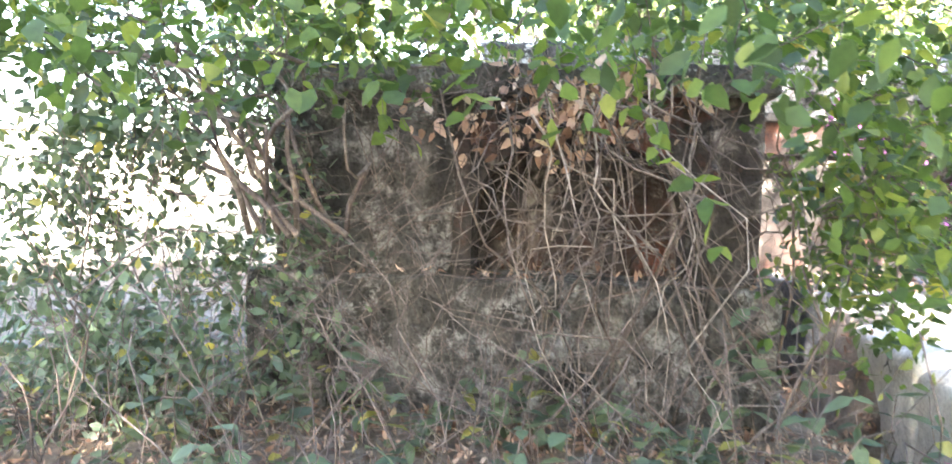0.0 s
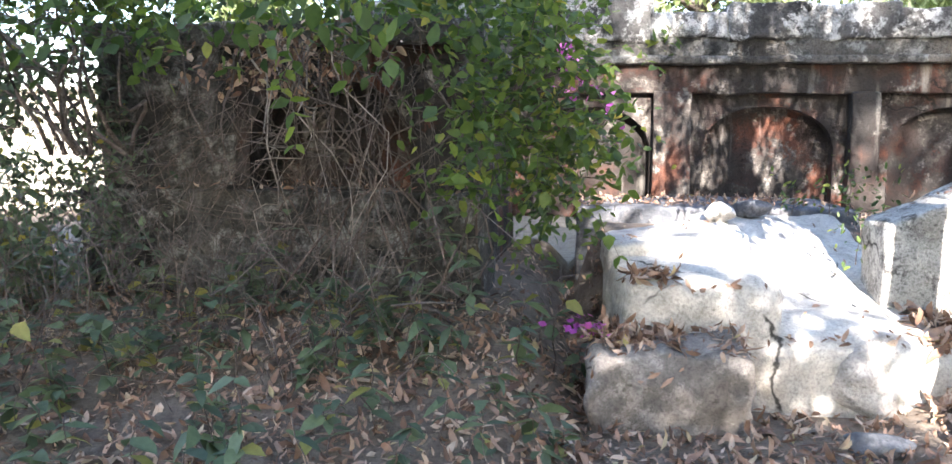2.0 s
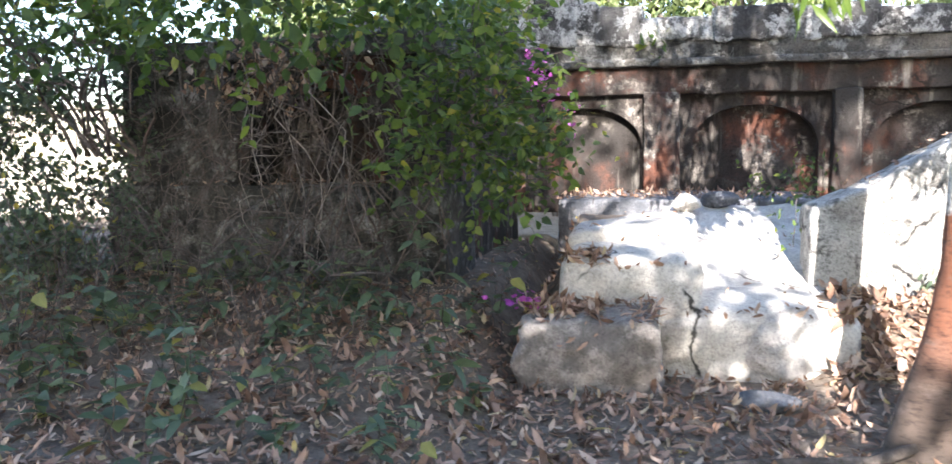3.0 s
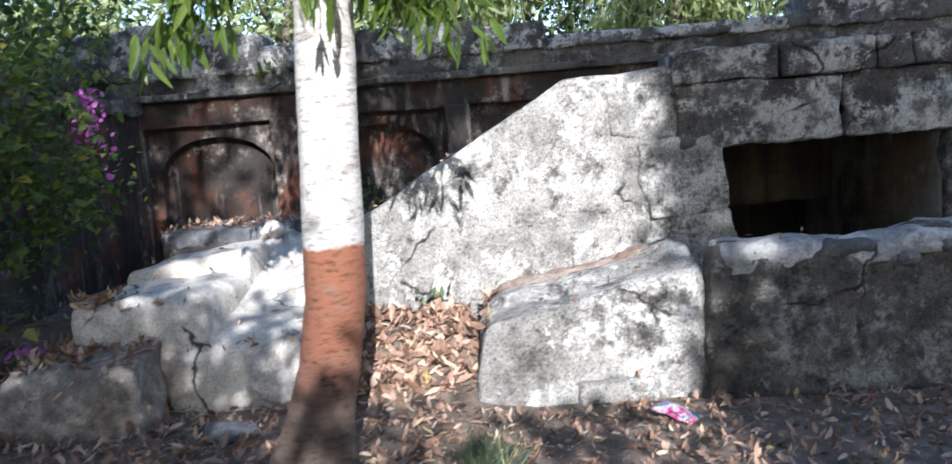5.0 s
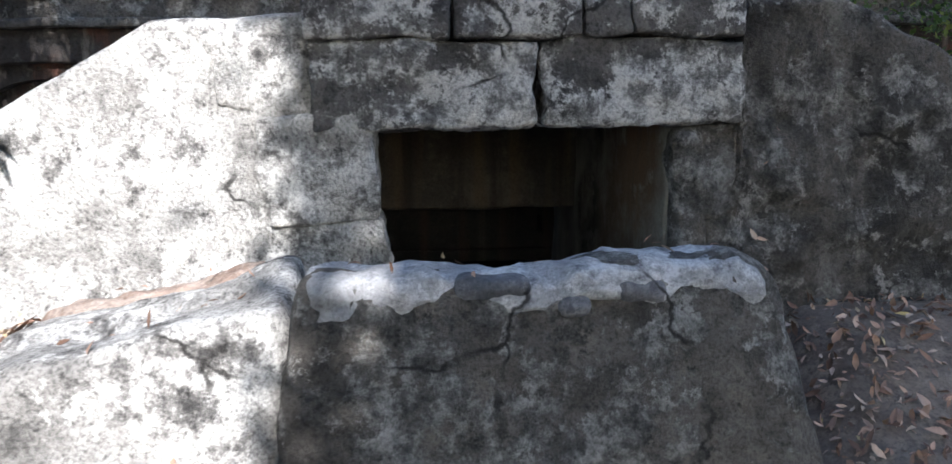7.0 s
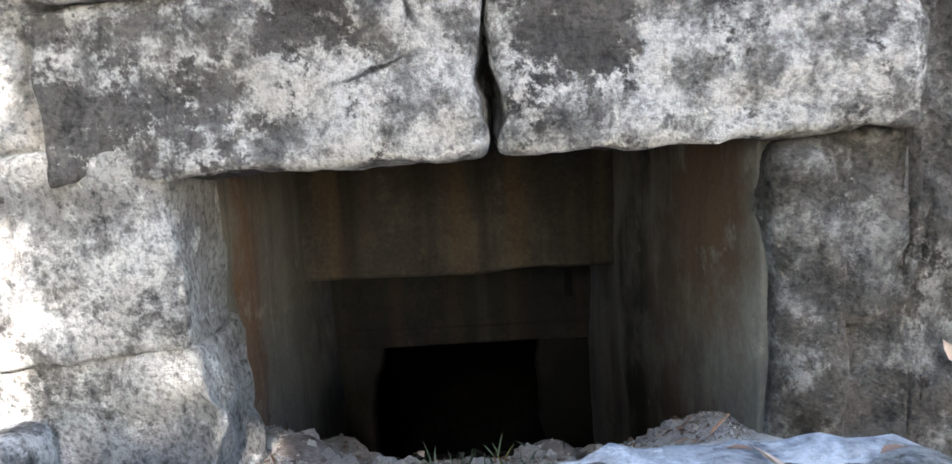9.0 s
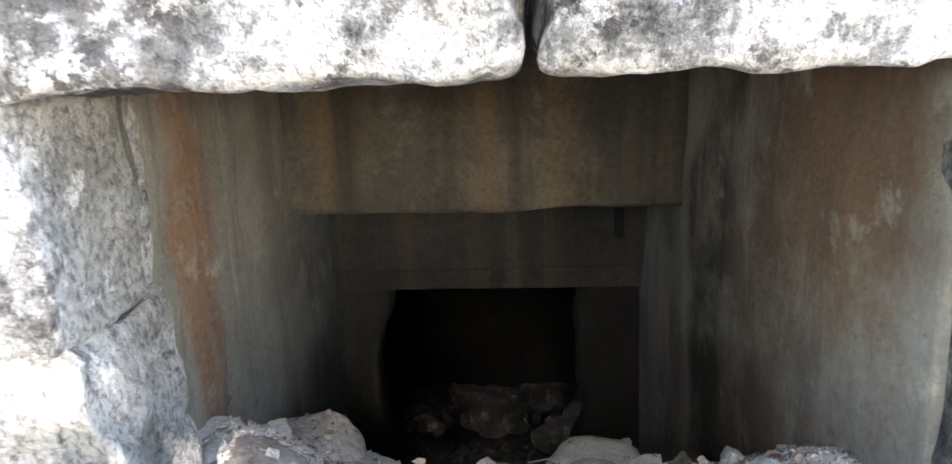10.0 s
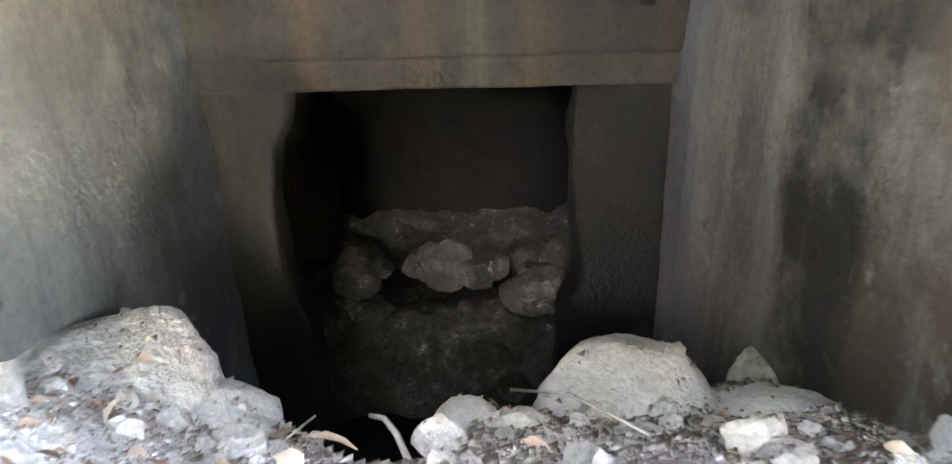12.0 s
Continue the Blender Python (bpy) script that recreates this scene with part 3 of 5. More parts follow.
def stained_wall(name, bands, tilt=0.0):
    """Tunnel plaster with upright stain bands along the wall: rust, soot and pale lime runs, and painted far-end shade.
    """
    m, n, l, p = material(name)
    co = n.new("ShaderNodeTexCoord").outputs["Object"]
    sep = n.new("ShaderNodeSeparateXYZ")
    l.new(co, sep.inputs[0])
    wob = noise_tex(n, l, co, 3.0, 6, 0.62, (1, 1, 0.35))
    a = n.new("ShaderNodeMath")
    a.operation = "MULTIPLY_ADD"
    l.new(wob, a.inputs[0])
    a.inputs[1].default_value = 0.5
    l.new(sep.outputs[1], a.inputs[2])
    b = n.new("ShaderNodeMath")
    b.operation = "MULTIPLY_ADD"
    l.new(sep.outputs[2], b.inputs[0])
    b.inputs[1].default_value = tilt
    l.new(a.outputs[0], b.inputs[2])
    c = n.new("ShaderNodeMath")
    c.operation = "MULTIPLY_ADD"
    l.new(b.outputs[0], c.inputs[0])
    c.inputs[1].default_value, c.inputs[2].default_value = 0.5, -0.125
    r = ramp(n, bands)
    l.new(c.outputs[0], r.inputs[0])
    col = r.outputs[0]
    for k, (scale, stretch, lo, hi, tone, amount) in enumerate((
            (2.2, (1, 1, 1), 0.46, 0.62, (0.2, 0.19, 0.165), 0.7), (7.0, (1, 1, 0.12), 0.52, 0.66, (0.05, 0.046, 0.04), 0.6), (9.0, (1, 1, 0.1), 0.58, 0.7, (0.22, 0.21, 0.19), 0.55),
            (6.0, (1, 1, 1), 0.6, 0.68, (0.26, 0.25, 0.22), 0.6), (12.0, (1, 1, 1), 0.62, 0.7, (0.045, 0.04, 0.035), 0.7))):
        sh = n.new("ShaderNodeVectorMath")
        l.new(co, sh.inputs[0])
        sh.inputs[1].default_value = (k * 2.3 + 1.1, k * 4.1, k * 0.7)
        rs = ramp(n, [(lo, (0, 0, 0)), (hi, (amount, amount, amount))])
        l.new(noise_tex(n, l, sh.outputs[0], scale, 8, 0.68, stretch), rs.inputs[0])
        col = mix(n, l, rs.outputs[0], col, tone)
    fn = noise_tex(n, l, co, 55.0, 4, 0.7)
    rf = ramp(n, [(0.35, (0.8, 0.8, 0.8)), (0.6, (1.08, 1.08, 1.08))])
    l.new(fn, rf.inputs[0])
    l.new(mix(n, l, 0.8, col, rf.outputs[0], "MULTIPLY"), p.inputs["Base Color"])
    p.inputs["Roughness"].default_value, p.inputs["Specular IOR Level"].default_value = 0.85, 0.3
    bp = n.new("ShaderNodeBump")
    bp.inputs["Strength"].default_value, bp.inputs["Distance"].default_value = 0.35, 0.012
    hm = n.new("ShaderNodeMath")
    hm.operation = "MULTIPLY_ADD"
    l.new(noise_tex(n, l, co, 9.0, 8, 0.7), hm.inputs[0])
    hm.inputs[1].default_value = 2.5
    l.new(fn, hm.inputs[2])
    l.new(hm.outputs[0], bp.inputs["Height"])
    l.new(bp.outputs[0], p.inputs["Normal"])
    return m


# The last stops darken the far ends, painting in the fading daylight.
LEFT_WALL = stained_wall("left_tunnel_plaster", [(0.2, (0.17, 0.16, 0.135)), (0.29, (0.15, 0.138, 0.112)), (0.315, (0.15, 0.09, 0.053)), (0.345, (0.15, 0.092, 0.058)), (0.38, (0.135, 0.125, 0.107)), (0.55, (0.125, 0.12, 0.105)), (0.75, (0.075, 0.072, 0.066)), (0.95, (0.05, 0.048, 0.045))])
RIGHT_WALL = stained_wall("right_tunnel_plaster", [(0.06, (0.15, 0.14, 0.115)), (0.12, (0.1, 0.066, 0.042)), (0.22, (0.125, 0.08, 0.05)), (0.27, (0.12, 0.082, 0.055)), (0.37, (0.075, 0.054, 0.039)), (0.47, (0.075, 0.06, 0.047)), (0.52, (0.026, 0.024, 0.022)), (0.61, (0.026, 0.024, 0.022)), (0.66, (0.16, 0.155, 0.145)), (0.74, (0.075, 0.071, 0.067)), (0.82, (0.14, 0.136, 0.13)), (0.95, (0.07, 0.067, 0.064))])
# Tunnel plaster darkened by colour for the shade at depth; streaks are its own.
DEEP_SHADE = stone_material("deep_shade_plaster", [(0.32, (0.012, 0.0115, 0.011)), (0.5, (0.022, 0.021, 0.019)), (0.7, (0.036, 0.035, 0.031))], [(0.35, (0.013, 0.0125, 0.011)), (0.6, (0.03, 0.028, 0.024))], 2.2, bump=0.3, cracks=0,
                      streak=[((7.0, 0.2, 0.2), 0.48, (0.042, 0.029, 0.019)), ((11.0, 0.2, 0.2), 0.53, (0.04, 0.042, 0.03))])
tunnel = tagged(empty("tunnel"), "plastered descending tunnel with rust-brown water stains", "tunnel", kind="structure")
CRK = lambda z: 0.035 * noise.noise(Vector((z * 4, 1.7, 0))) + 0.018 * noise.noise(Vector((z * 13, 5.1, 0)))
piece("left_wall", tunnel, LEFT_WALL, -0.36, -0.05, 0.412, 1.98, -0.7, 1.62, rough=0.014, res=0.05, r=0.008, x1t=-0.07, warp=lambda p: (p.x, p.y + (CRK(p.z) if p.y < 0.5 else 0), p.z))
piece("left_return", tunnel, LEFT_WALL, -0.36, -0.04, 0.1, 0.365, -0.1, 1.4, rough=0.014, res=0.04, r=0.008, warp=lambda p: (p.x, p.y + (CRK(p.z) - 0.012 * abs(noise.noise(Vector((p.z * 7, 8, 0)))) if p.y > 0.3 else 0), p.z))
# Black backings stand in for the dark inside the crack and wall foot.
piece("crack_back", tunnel, SHADE_BLACK, -0.36, -0.16, 0.2, 0.6, -0.1, 1.4, rough=0.01, res=0.1)
piece("left_footing", tunnel, SHADE_BLACK, -0.4, -0.1, 0.3, 1.98, -1.3, -0.65, rough=0.02, res=0.1)
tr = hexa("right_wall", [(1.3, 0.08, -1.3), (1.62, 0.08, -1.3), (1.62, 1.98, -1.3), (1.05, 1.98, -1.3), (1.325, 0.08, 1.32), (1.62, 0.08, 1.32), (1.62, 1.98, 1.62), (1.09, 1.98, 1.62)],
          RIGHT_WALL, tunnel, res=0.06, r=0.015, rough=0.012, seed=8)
piece("ceiling_slab", tunnel, TUNNEL, -0.32, 1.62, 0.36, 1.5, 1.5, 1.68, rough=0.012, res=0.1)
piece("inner_lintel", tunnel, LINTEL_SHADE, -0.22, 1.45, 1.372, 1.72, 0.81, 1.6, rough=0.012, res=0.06, r=0.03)
piece("beam_scar", tunnel, SHADE_BLACK, 0.985, 1.02, 1.808, 1.84, 0.6, 0.72, rough=0.004, res=0.03, r=0.008)
piece("low_beam", tunnel, DEEP_SHADE, -0.12, 1.3, 1.82, 2.15, 0.485, 1.2, rough=0.006, res=0.07, r=0.02)
piece("beam_lip", tunnel, DEEP_SHADE, -0.12, 1.3, 1.838, 2.15, 0.405, 0.491, rough=0.005, res=0.07, r=0.015)
HL = [(-1.3, 0.16), (-0.27, 0.13), (-0.2, 0.1), (-0.1, 0.075), (0.1, 0.07), (0.236, 0.09), (0.3, 0.13), (0.5, 0.14)]
HR = [(-1.3, 0.8), (-0.26, 0.82), (-0.115, 0.885), (0.04, 0.845), (0.2, 0.84), (0.38, 0.85), (0.5, 0.855)]
piece("broken_infill", tunnel, DEEP_SHADE, -0.2, 0.1, 1.86, 1.98, -1.3, 0.42, rough=0.016, res=0.04, r=0.02, warp=lambda p: (-0.2 + (p.x + 0.2) / 0.3 * (interp(p.z, HL) + 0.2), p.y, p.z), freq=6)
piece("broken_infill", tunnel, SHADE_BLACK, 0.87, 1.25, 1.86, 1.98, -1.3, 0.42, rough=0.016, res=0.05, r=0.02, warp=lambda p: (1.25 - (1.25 - p.x) / 0.38 * (1.25 - interp(p.z, HR)), p.y, p.z), freq=6)
# Chamber shell coloured near black so the space behind the hole looks unlit.
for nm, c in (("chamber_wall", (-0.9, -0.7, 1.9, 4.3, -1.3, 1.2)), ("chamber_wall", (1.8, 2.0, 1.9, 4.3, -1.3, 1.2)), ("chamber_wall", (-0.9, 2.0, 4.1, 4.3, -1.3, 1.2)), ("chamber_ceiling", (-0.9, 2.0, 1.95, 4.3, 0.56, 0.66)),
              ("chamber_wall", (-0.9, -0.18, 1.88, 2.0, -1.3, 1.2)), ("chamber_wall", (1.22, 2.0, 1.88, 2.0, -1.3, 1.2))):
    piece(nm, tunnel, SHADE_BLACK, *c, rough=0.01, res=0.2)


# Pale rubble toned down in colour, with the chamber's shade painted in.
CHAMBER = stone_material("dusty_shaded_rock", [(0.35, (0.04, 0.038, 0.036)), (0.65, (0.11, 0.105, 0.1))], [(0.4, (0.05, 0.047, 0.045)), (0.6, (0.14, 0.134, 0.128)), (0.68, (0.5, 0.48, 0.46))], 5.0, scale=5, cracks=0, bump=0.8)
GREY_ROCK = stone_material("dusty_grey_boulder", [(0.35, (0.4, 0.385, 0.37)), (0.6, (0.55, 0.535, 0.515))], [(0.35, (0.45, 0.43, 0.41)), (0.65, (0.64, 0.62, 0.595))], 4.0, scale=4, cracks=0, bump=0.55, fine=90.0, speckle=0.75)

PINK_ROCK = stone_material("worn_brown_stone", [(0.35, (0.16, 0.13, 0.115)), (0.6, (0.27, 0.235, 0.21))], [(0.35, (0.2, 0.165, 0.145)), (0.65, (0.33, 0.3, 0.27))], 5.0, scale=6, cracks=0, bump=0.7, pits=0.3)


def mound(name, x0, x1, y0, y1, height, mat, step=0.04, seed=0.0, amp=0.03):
    xs, ys = np.arange(x0, x1 + 1e-6, step), np.arange(y0, y1 + 1e-6, step)
    v = [(x, y, height(x, y) + amp * fractal((x, y, 0), 6, seed) + amp * 0.5 * fractal((x, y, 1), 17, seed)) for y in ys for x in xs]
    w = len(xs)
    f = [(j * w + i, j * w + i + 1, (j + 1) * w + i + 1, (j + 1) * w + i) for j in range(len(ys) - 1) for i in range(w - 1)]
    return solid(name, v, f, mat)


EDGE = [(-0.1, 1.15), (0.15, 1.08), (0.25, 1.0), (0.4, 0.82), (0.5, 0.64), (0.56, 0.68), (0.62, 1.0), (0.8, 1.12), (1.05, 1.15), (1.3, 1.35)]
SLOPE = [(-0.5, 0.48), (0.0, 0.49), (0.3, 0.46), (0.6, 0.36), (0.85, 0.21), (1.05, 0.09), (1.3, -0.02)]
heap = mound("rubble_heap", -0.14, 1.36, -0.5, 1.6,
             lambda x, y: interp(y, SLOPE) + interp(y, [(0.0, 0.04), (0.3, 0.07), (0.65, 0.15), (0.85, 0.1), (1.1, 0.08)]) * (1 - ease(x, -0.05, 0.32)) + 0.12 * ease(x, 0.95, 1.25) * (1 - ease(y, 0.3, 0.8))
             - 0.95 * ease(y, interp(x, EDGE), interp(x, EDGE) + 0.28), ROCK, step=0.03, amp=0.014)
# Floor coloured near black in place of the shade below the heap.
piece("tunnel_floor", tunnel, SHADE_BLACK, -0.3, 1.5, 0.9, 2.1, -1.3, -0.78, rough=0.05, res=0.08)
tagged(heap, "pale dusty rubble and mortar heap at the tunnel mouth", "rubble", kind="structure")
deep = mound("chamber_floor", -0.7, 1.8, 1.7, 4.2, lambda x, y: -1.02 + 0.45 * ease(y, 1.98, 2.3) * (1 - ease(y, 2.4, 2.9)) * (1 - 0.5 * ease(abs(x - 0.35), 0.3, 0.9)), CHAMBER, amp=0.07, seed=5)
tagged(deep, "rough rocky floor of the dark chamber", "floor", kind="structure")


# ---------- plant helpers ----------
rng = np.random.default_rng(7)


def unit(v):
    return v / np.maximum(np.linalg.norm(v, axis=1, keepdims=True), 1e-9)


def leaf_arrays(at, along, normal, length, width, curl, fold=0.25, stations=(0.0, 0.3, 0.68, 1.0), profile_w=(0.12, 1.0, 0.72, 0.02)):
    """Vertices and faces of many folded, curling leaves, from their feet, directions and sizes."""
    n = len(at)
    along = unit(along)
    side = unit(np.cross(along, normal))
    up = np.cross(side, along)
    verts = []
    for s, w in zip(stations, profile_w):
        ang = curl * s
        reach = length * np.where(np.abs(curl) < 1e-3, s, np.sin(ang) / np.where(np.abs(curl) < 1e-3, 1, curl))
        lift = length * np.where(np.abs(curl) < 1e-3, 0, (1 - np.cos(ang)) / np.where(np.abs(curl) < 1e-3, 1, curl))
        mid = at + along * reach[:, None] + up * lift[:, None]
        half = (width * 0.5 * w)[:, None]
        rise = up * half * fold
        verts += [mid - side * half + rise, mid, mid + side * half + rise]
    k = len(stations) * 3
    v = np.stack(verts, axis=1).reshape(-1, 3)
    quads = []
    for i in range(len(stations) - 1):
        a = 3 * i
        quads += [(a, a + 1, a + 4, a + 3), (a + 1, a + 2, a + 5, a + 4)]
    f = (np.array(quads)[None] + (np.arange(n) * k)[:, None, None]).reshape(-1, 4)
    return v, f


def quick_mesh(name, v, f, mat, parent=None, smooth=False):
    me = bpy.data.meshes.new(name)
    me.vertices.add(len(v))
    me.vertices.foreach_set("co", np.asarray(v, dtype=np.float32).ravel())
    w = f.shape[1]
    me.loops.add(f.size)
    me.loops.foreach_set("vertex_index", f.astype(np.int32).ravel())
    me.polygons.add(len(f))
    me.polygons.foreach_set("loop_start", np.arange(0, f.size, w, dtype=np.int32))
    if smooth:
        me.polygons.foreach_set("use_smooth", np.ones(len(f), dtype=bool))
    me.update(calc_edges=True)
    me.materials.append(mat)
    ob = new(name, me)
    ob.parent = parent
    return ob


def scatter(name, at, mat, parent=None, size=(0.04, 0.07), slim=0.55, droop=0.3, curl=(-0.6, 0.6), spread=1.0, simple=False, heading=None):
    at = np.asarray(at, dtype=float)
    n = len(at)
    along = rng.normal(size=(n, 3)) * spread
    along[:, 2] -= droop
    if heading is not None:
        along += heading
    normal = rng.normal(size=(n, 3)) * 0.6 + np.array([0, -0.2, 1.0])
    length = rng.uniform(*size, n)
    st, pw = ((0.0, 0.45, 1.0), (0.1, 1.0, 0.02)) if simple else ((0.0, 0.3, 0.68, 1.0), (0.12, 1.0, 0.72, 0.02))
    v, f = leaf_arrays(at, along, normal, length, length * slim * rng.uniform(0.8, 1.15, n), rng.uniform(*curl, n), stations=st, profile_w=pw)
    return quick_mesh(name, v, f, mat, parent)


def tubes(name, lines, mat, parent=None, sides=5):
    """Thin tapered stems along polylines of (point, radius)."""
    verts, faces = [], []
    for line in lines:
        base = len(verts)
        for i, (p, r) in enumerate(line):
            a, b = line[max(i - 1, 0)][0], line[min(i + 1, len(line) - 1)][0]
            d = (Vector(b) - Vector(a)).normalized()
            s = d.orthogonal().normalized() if abs(d.z) > 0.95 else d.cross(Vector((0, 0, 1))).normalized()
            u = d.cross(s)
            for k in range(sides):
                t = 2 * math.pi * k / sides
                verts.append(Vector(p) + (s * math.cos(t) + u * math.sin(t)) * r)
        for i in range(len(line) - 1):
            for k in range(sides):
                a, b = base + i * sides + k, base + i * sides + (k + 1) % sides
                faces.append((a, b, b + sides, a + sides))
        faces.append(tuple(base + k for k in reversed(range(sides))))
        faces.append(tuple(base + (len(line) - 1) * sides + k for k in range(sides)))
    return solid(name, verts, faces, mat, parent)


def arc(a, b, lift, r0, r1, wob=0.05, n=9):
    """A bowed, slightly crooked twig from a to b."""
    a, b = Vector(a), Vector(b)
    seed = random.uniform(0, 99)
    out = []
    for i in range(n):
        t = i / (n - 1)
        p = a.lerp(b, t) + Vector((0, 0, lift * 4 * t * (1 - t)))
        k = wob * math.sin(math.pi * t)
        p += Vector((noise.noise(Vector((t * 3, seed, 0))), noise.noise(Vector((t * 3, seed, 5))), noise.noise(Vector((t * 3, seed, 9))))) * k * 2
        out.append((p, r0 + (r1 - r0) * t))
    return out


def fall(x, y, top):
    """Height of what lies under a point."""
    hit, place, normal, _, ob, _ = scene.ray_cast(bpy.context.evaluated_depsgraph_get(), (x, y, top), (0, 0, -1))
    return (place.z, normal) if hit else (0.0, Vector((0, 0, 1)))


bpy.context.view_layer.update()

# ---------- leaf litter ----------
def litter(name, n, area, top, size, label, weight=None, slim=0.34, curl=(-1.2, 2.2), flat=0.75, steep=0.45, lift=0.03):
    at, nrm = [], []
    while len(at) < n:
        x, y = random.uniform(area[0], area[1]), random.uniform(area[2], area[3])
        if weight and random.random() > weight(x, y):
            continue
        z, nn = fall(x, y, top)
        if nn.z < steep:
            continue
        at.append((x, y, z + random.uniform(0.004, lift)))
        nrm.append(tuple(nn))
    at, nrm = np.array(at), np.array(nrm)
    m = len(at)
    along = rng.normal(size=(m, 3))
    along -= nrm * np.sum(along * nrm, axis=1, keepdims=True) * flat
    normal = nrm + rng.normal(size=(m, 3)) * 0.35
    length = rng.uniform(*size, m)
    v, f = leaf_arrays(at, along, normal, length, length * slim * rng.uniform(0.7, 1.3, m), rng.uniform(*curl, m), fold=0.5)
    return tagged(quick_mesh(name, v, f, DRY_LEAF), label, "leaf litter", kind="stuff")


def path_weight(x, y):
    w = 1.0 if y > -3.3 else 0.75
    if -4.1 < x < -2.3 and y > -0.5:
        w *= 0.03 if y < 1.7 else 0.6
    if -1.7 < x < 1.7 and y > -0.95:
        w *= 0.03
    if y > 0.0 and -2.56 < x < 4.2:
        w *= 0.15
    if x < -4.4 and y > -0.1:
        w *= 0.2
    return w


litter("leaf_litter", 36000, (-9, 4.2, -5.4, 2.6), 1.4, (0.025, 0.085), "crisp brown fallen leaves carpeting the earth", path_weight)
litter("leaf_litter", 1700, (-6.2, -1.4, -3.4, -0.7), 1.4, (0.07, 0.14), "large curled brown leaves lying on the path", path_weight, 0.28, (-2.2, 2.4))
litter("leaf_drift", 700, (-2.5, -1.5, -0.75, -0.05), 0.9, (0.07, 0.14), "thick drift of dry leaves beside the parapet")
litter("leaf_drift", 260, (-4.25, -3.75, -0.75, -0.3), 0.9, (0.06, 0.12), "dry leaves gathered on the step stone")


# ---------- boulders ----------
def rock_mesh(size, seed, facets=15, chip=0.05):
    """A broken boulder: a ball cut by many planes, with softened arrises and a pitted skin."""
    rr = random.Random(seed)
    planes = []
    for k in range(facets):
        d = Vector((rr.gauss(0, 1), rr.gauss(0, 1), rr.gauss(0, 0.8))).normalized()
        planes.append((d, rr.uniform(0.72, 1.0)))
    bm = bmesh.new()
    bmesh.ops.create_icosphere(bm, subdivisions=5 if max(size) > 0.16 else 4, radius=1.0)
    for v in bm.verts:
        d = v.co.normalized()
        k = sum((max(0.0, d.dot(n)) / h) ** 14 for n, h in planes) + 0.9 ** 14
        r = k ** (-1 / 14)
        r *= 1 + chip * fractal(d, 2.2, seed) + chip * 0.4 * fractal(d, 7.0, seed + 5)
        v.co = Vector((d.x * size[0] / 2, d.y * size[1] / 2, d.z * size[2] / 2)) * r
    verts = [v.co.copy() for v in bm.verts]
    faces = [[v.index for v in f.verts] for f in bm.faces]
    bm.free()
    return verts, faces


def boulder(at, size, label, mat=GREY_ROCK, seed=1.0, group="boulders at the tunnel mouth", turn=0.0, tip=0.0, lean=0.0):
    v, f = rock_mesh(size, seed)
    ob = solid("boulder", v, f, mat)
    ob.matrix_world = pose(*at, tip, lean, turn)
    return tagged(ob, label, "rock", group)


boulder((0.04, 0.94, 0.17), (0.52, 0.46, 0.32), "large dusty flat-topped boulder on the rubble", ROCK, 2.2, turn=-25, tip=-12)
boulder((0.22, 0.9, 0.17), (0.2, 0.22, 0.13), "small dusty stone beside the large boulder", seed=3.4, turn=-15)
boulder((0.36, 0.76, 0.16), (0.36, 0.24, 0.16), "smooth grey slab sloping into the tunnel", seed=4.1, turn=-48, tip=-14)
boulder((0.89, 1.06, 0.065), (0.37, 0.34, 0.26), "rounded grey boulder at the edge of the rubble", seed=6.3, turn=-8)
boulder((0.62, 0.93, 0.06), (0.17, 0.2, 0.22), "small upright pointed stone", seed=8.8, turn=10, lean=-14)
boulder((0.8, 0.76, 0.2), (0.24, 0.22, 0.12), "pale flat stone with dry leaves beside it", ROCK, 9.7, turn=20)
boulder((1.12, 0.94, 0.1), (0.3, 0.26, 0.15), "smooth grey stone half buried in grit", seed=11.1, turn=-15)
boulder((1.24, 1.22, 0.0), (0.28, 0.2, 0.15), "low dusty stone against the tunnel wall", ROCK, 12.9)
boulder((0.1, 0.42, 0.45), (0.24, 0.26, 0.14), "pinkish dusty stone at the foot of the jamb", PINK_ROCK, 14.2, turn=40)
boulder((0.27, 0.47, 0.39), (0.16, 0.18, 0.11), "dusty pale stone among dry leaves", PINK_ROCK, 16.9, turn=70)
boulder((0.86, 0.47, 0.385), (0.21, 0.2, 0.13), "greenish grey stone on the rubble", PINK_ROCK, seed=17.6, turn=-40)
boulder((1.16, 0.5, 0.36), (0.18, 0.2, 0.14), "grey stone at the foot of the wall", seed=19.4, turn=5)
boulder((1.0, 0.62, 0.31), (0.16, 0.15, 0.1), "broken pale stone on the rubble", ROCK, 15.7, turn=12)
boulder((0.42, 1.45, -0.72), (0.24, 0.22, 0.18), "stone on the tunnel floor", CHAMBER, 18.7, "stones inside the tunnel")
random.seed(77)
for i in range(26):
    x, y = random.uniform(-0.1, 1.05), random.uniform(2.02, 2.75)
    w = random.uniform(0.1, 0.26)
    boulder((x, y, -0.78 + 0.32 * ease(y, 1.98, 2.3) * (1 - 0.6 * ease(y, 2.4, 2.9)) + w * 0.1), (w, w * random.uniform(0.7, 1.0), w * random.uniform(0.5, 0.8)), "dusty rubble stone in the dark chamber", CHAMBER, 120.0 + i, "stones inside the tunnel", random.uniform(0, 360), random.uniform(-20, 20))
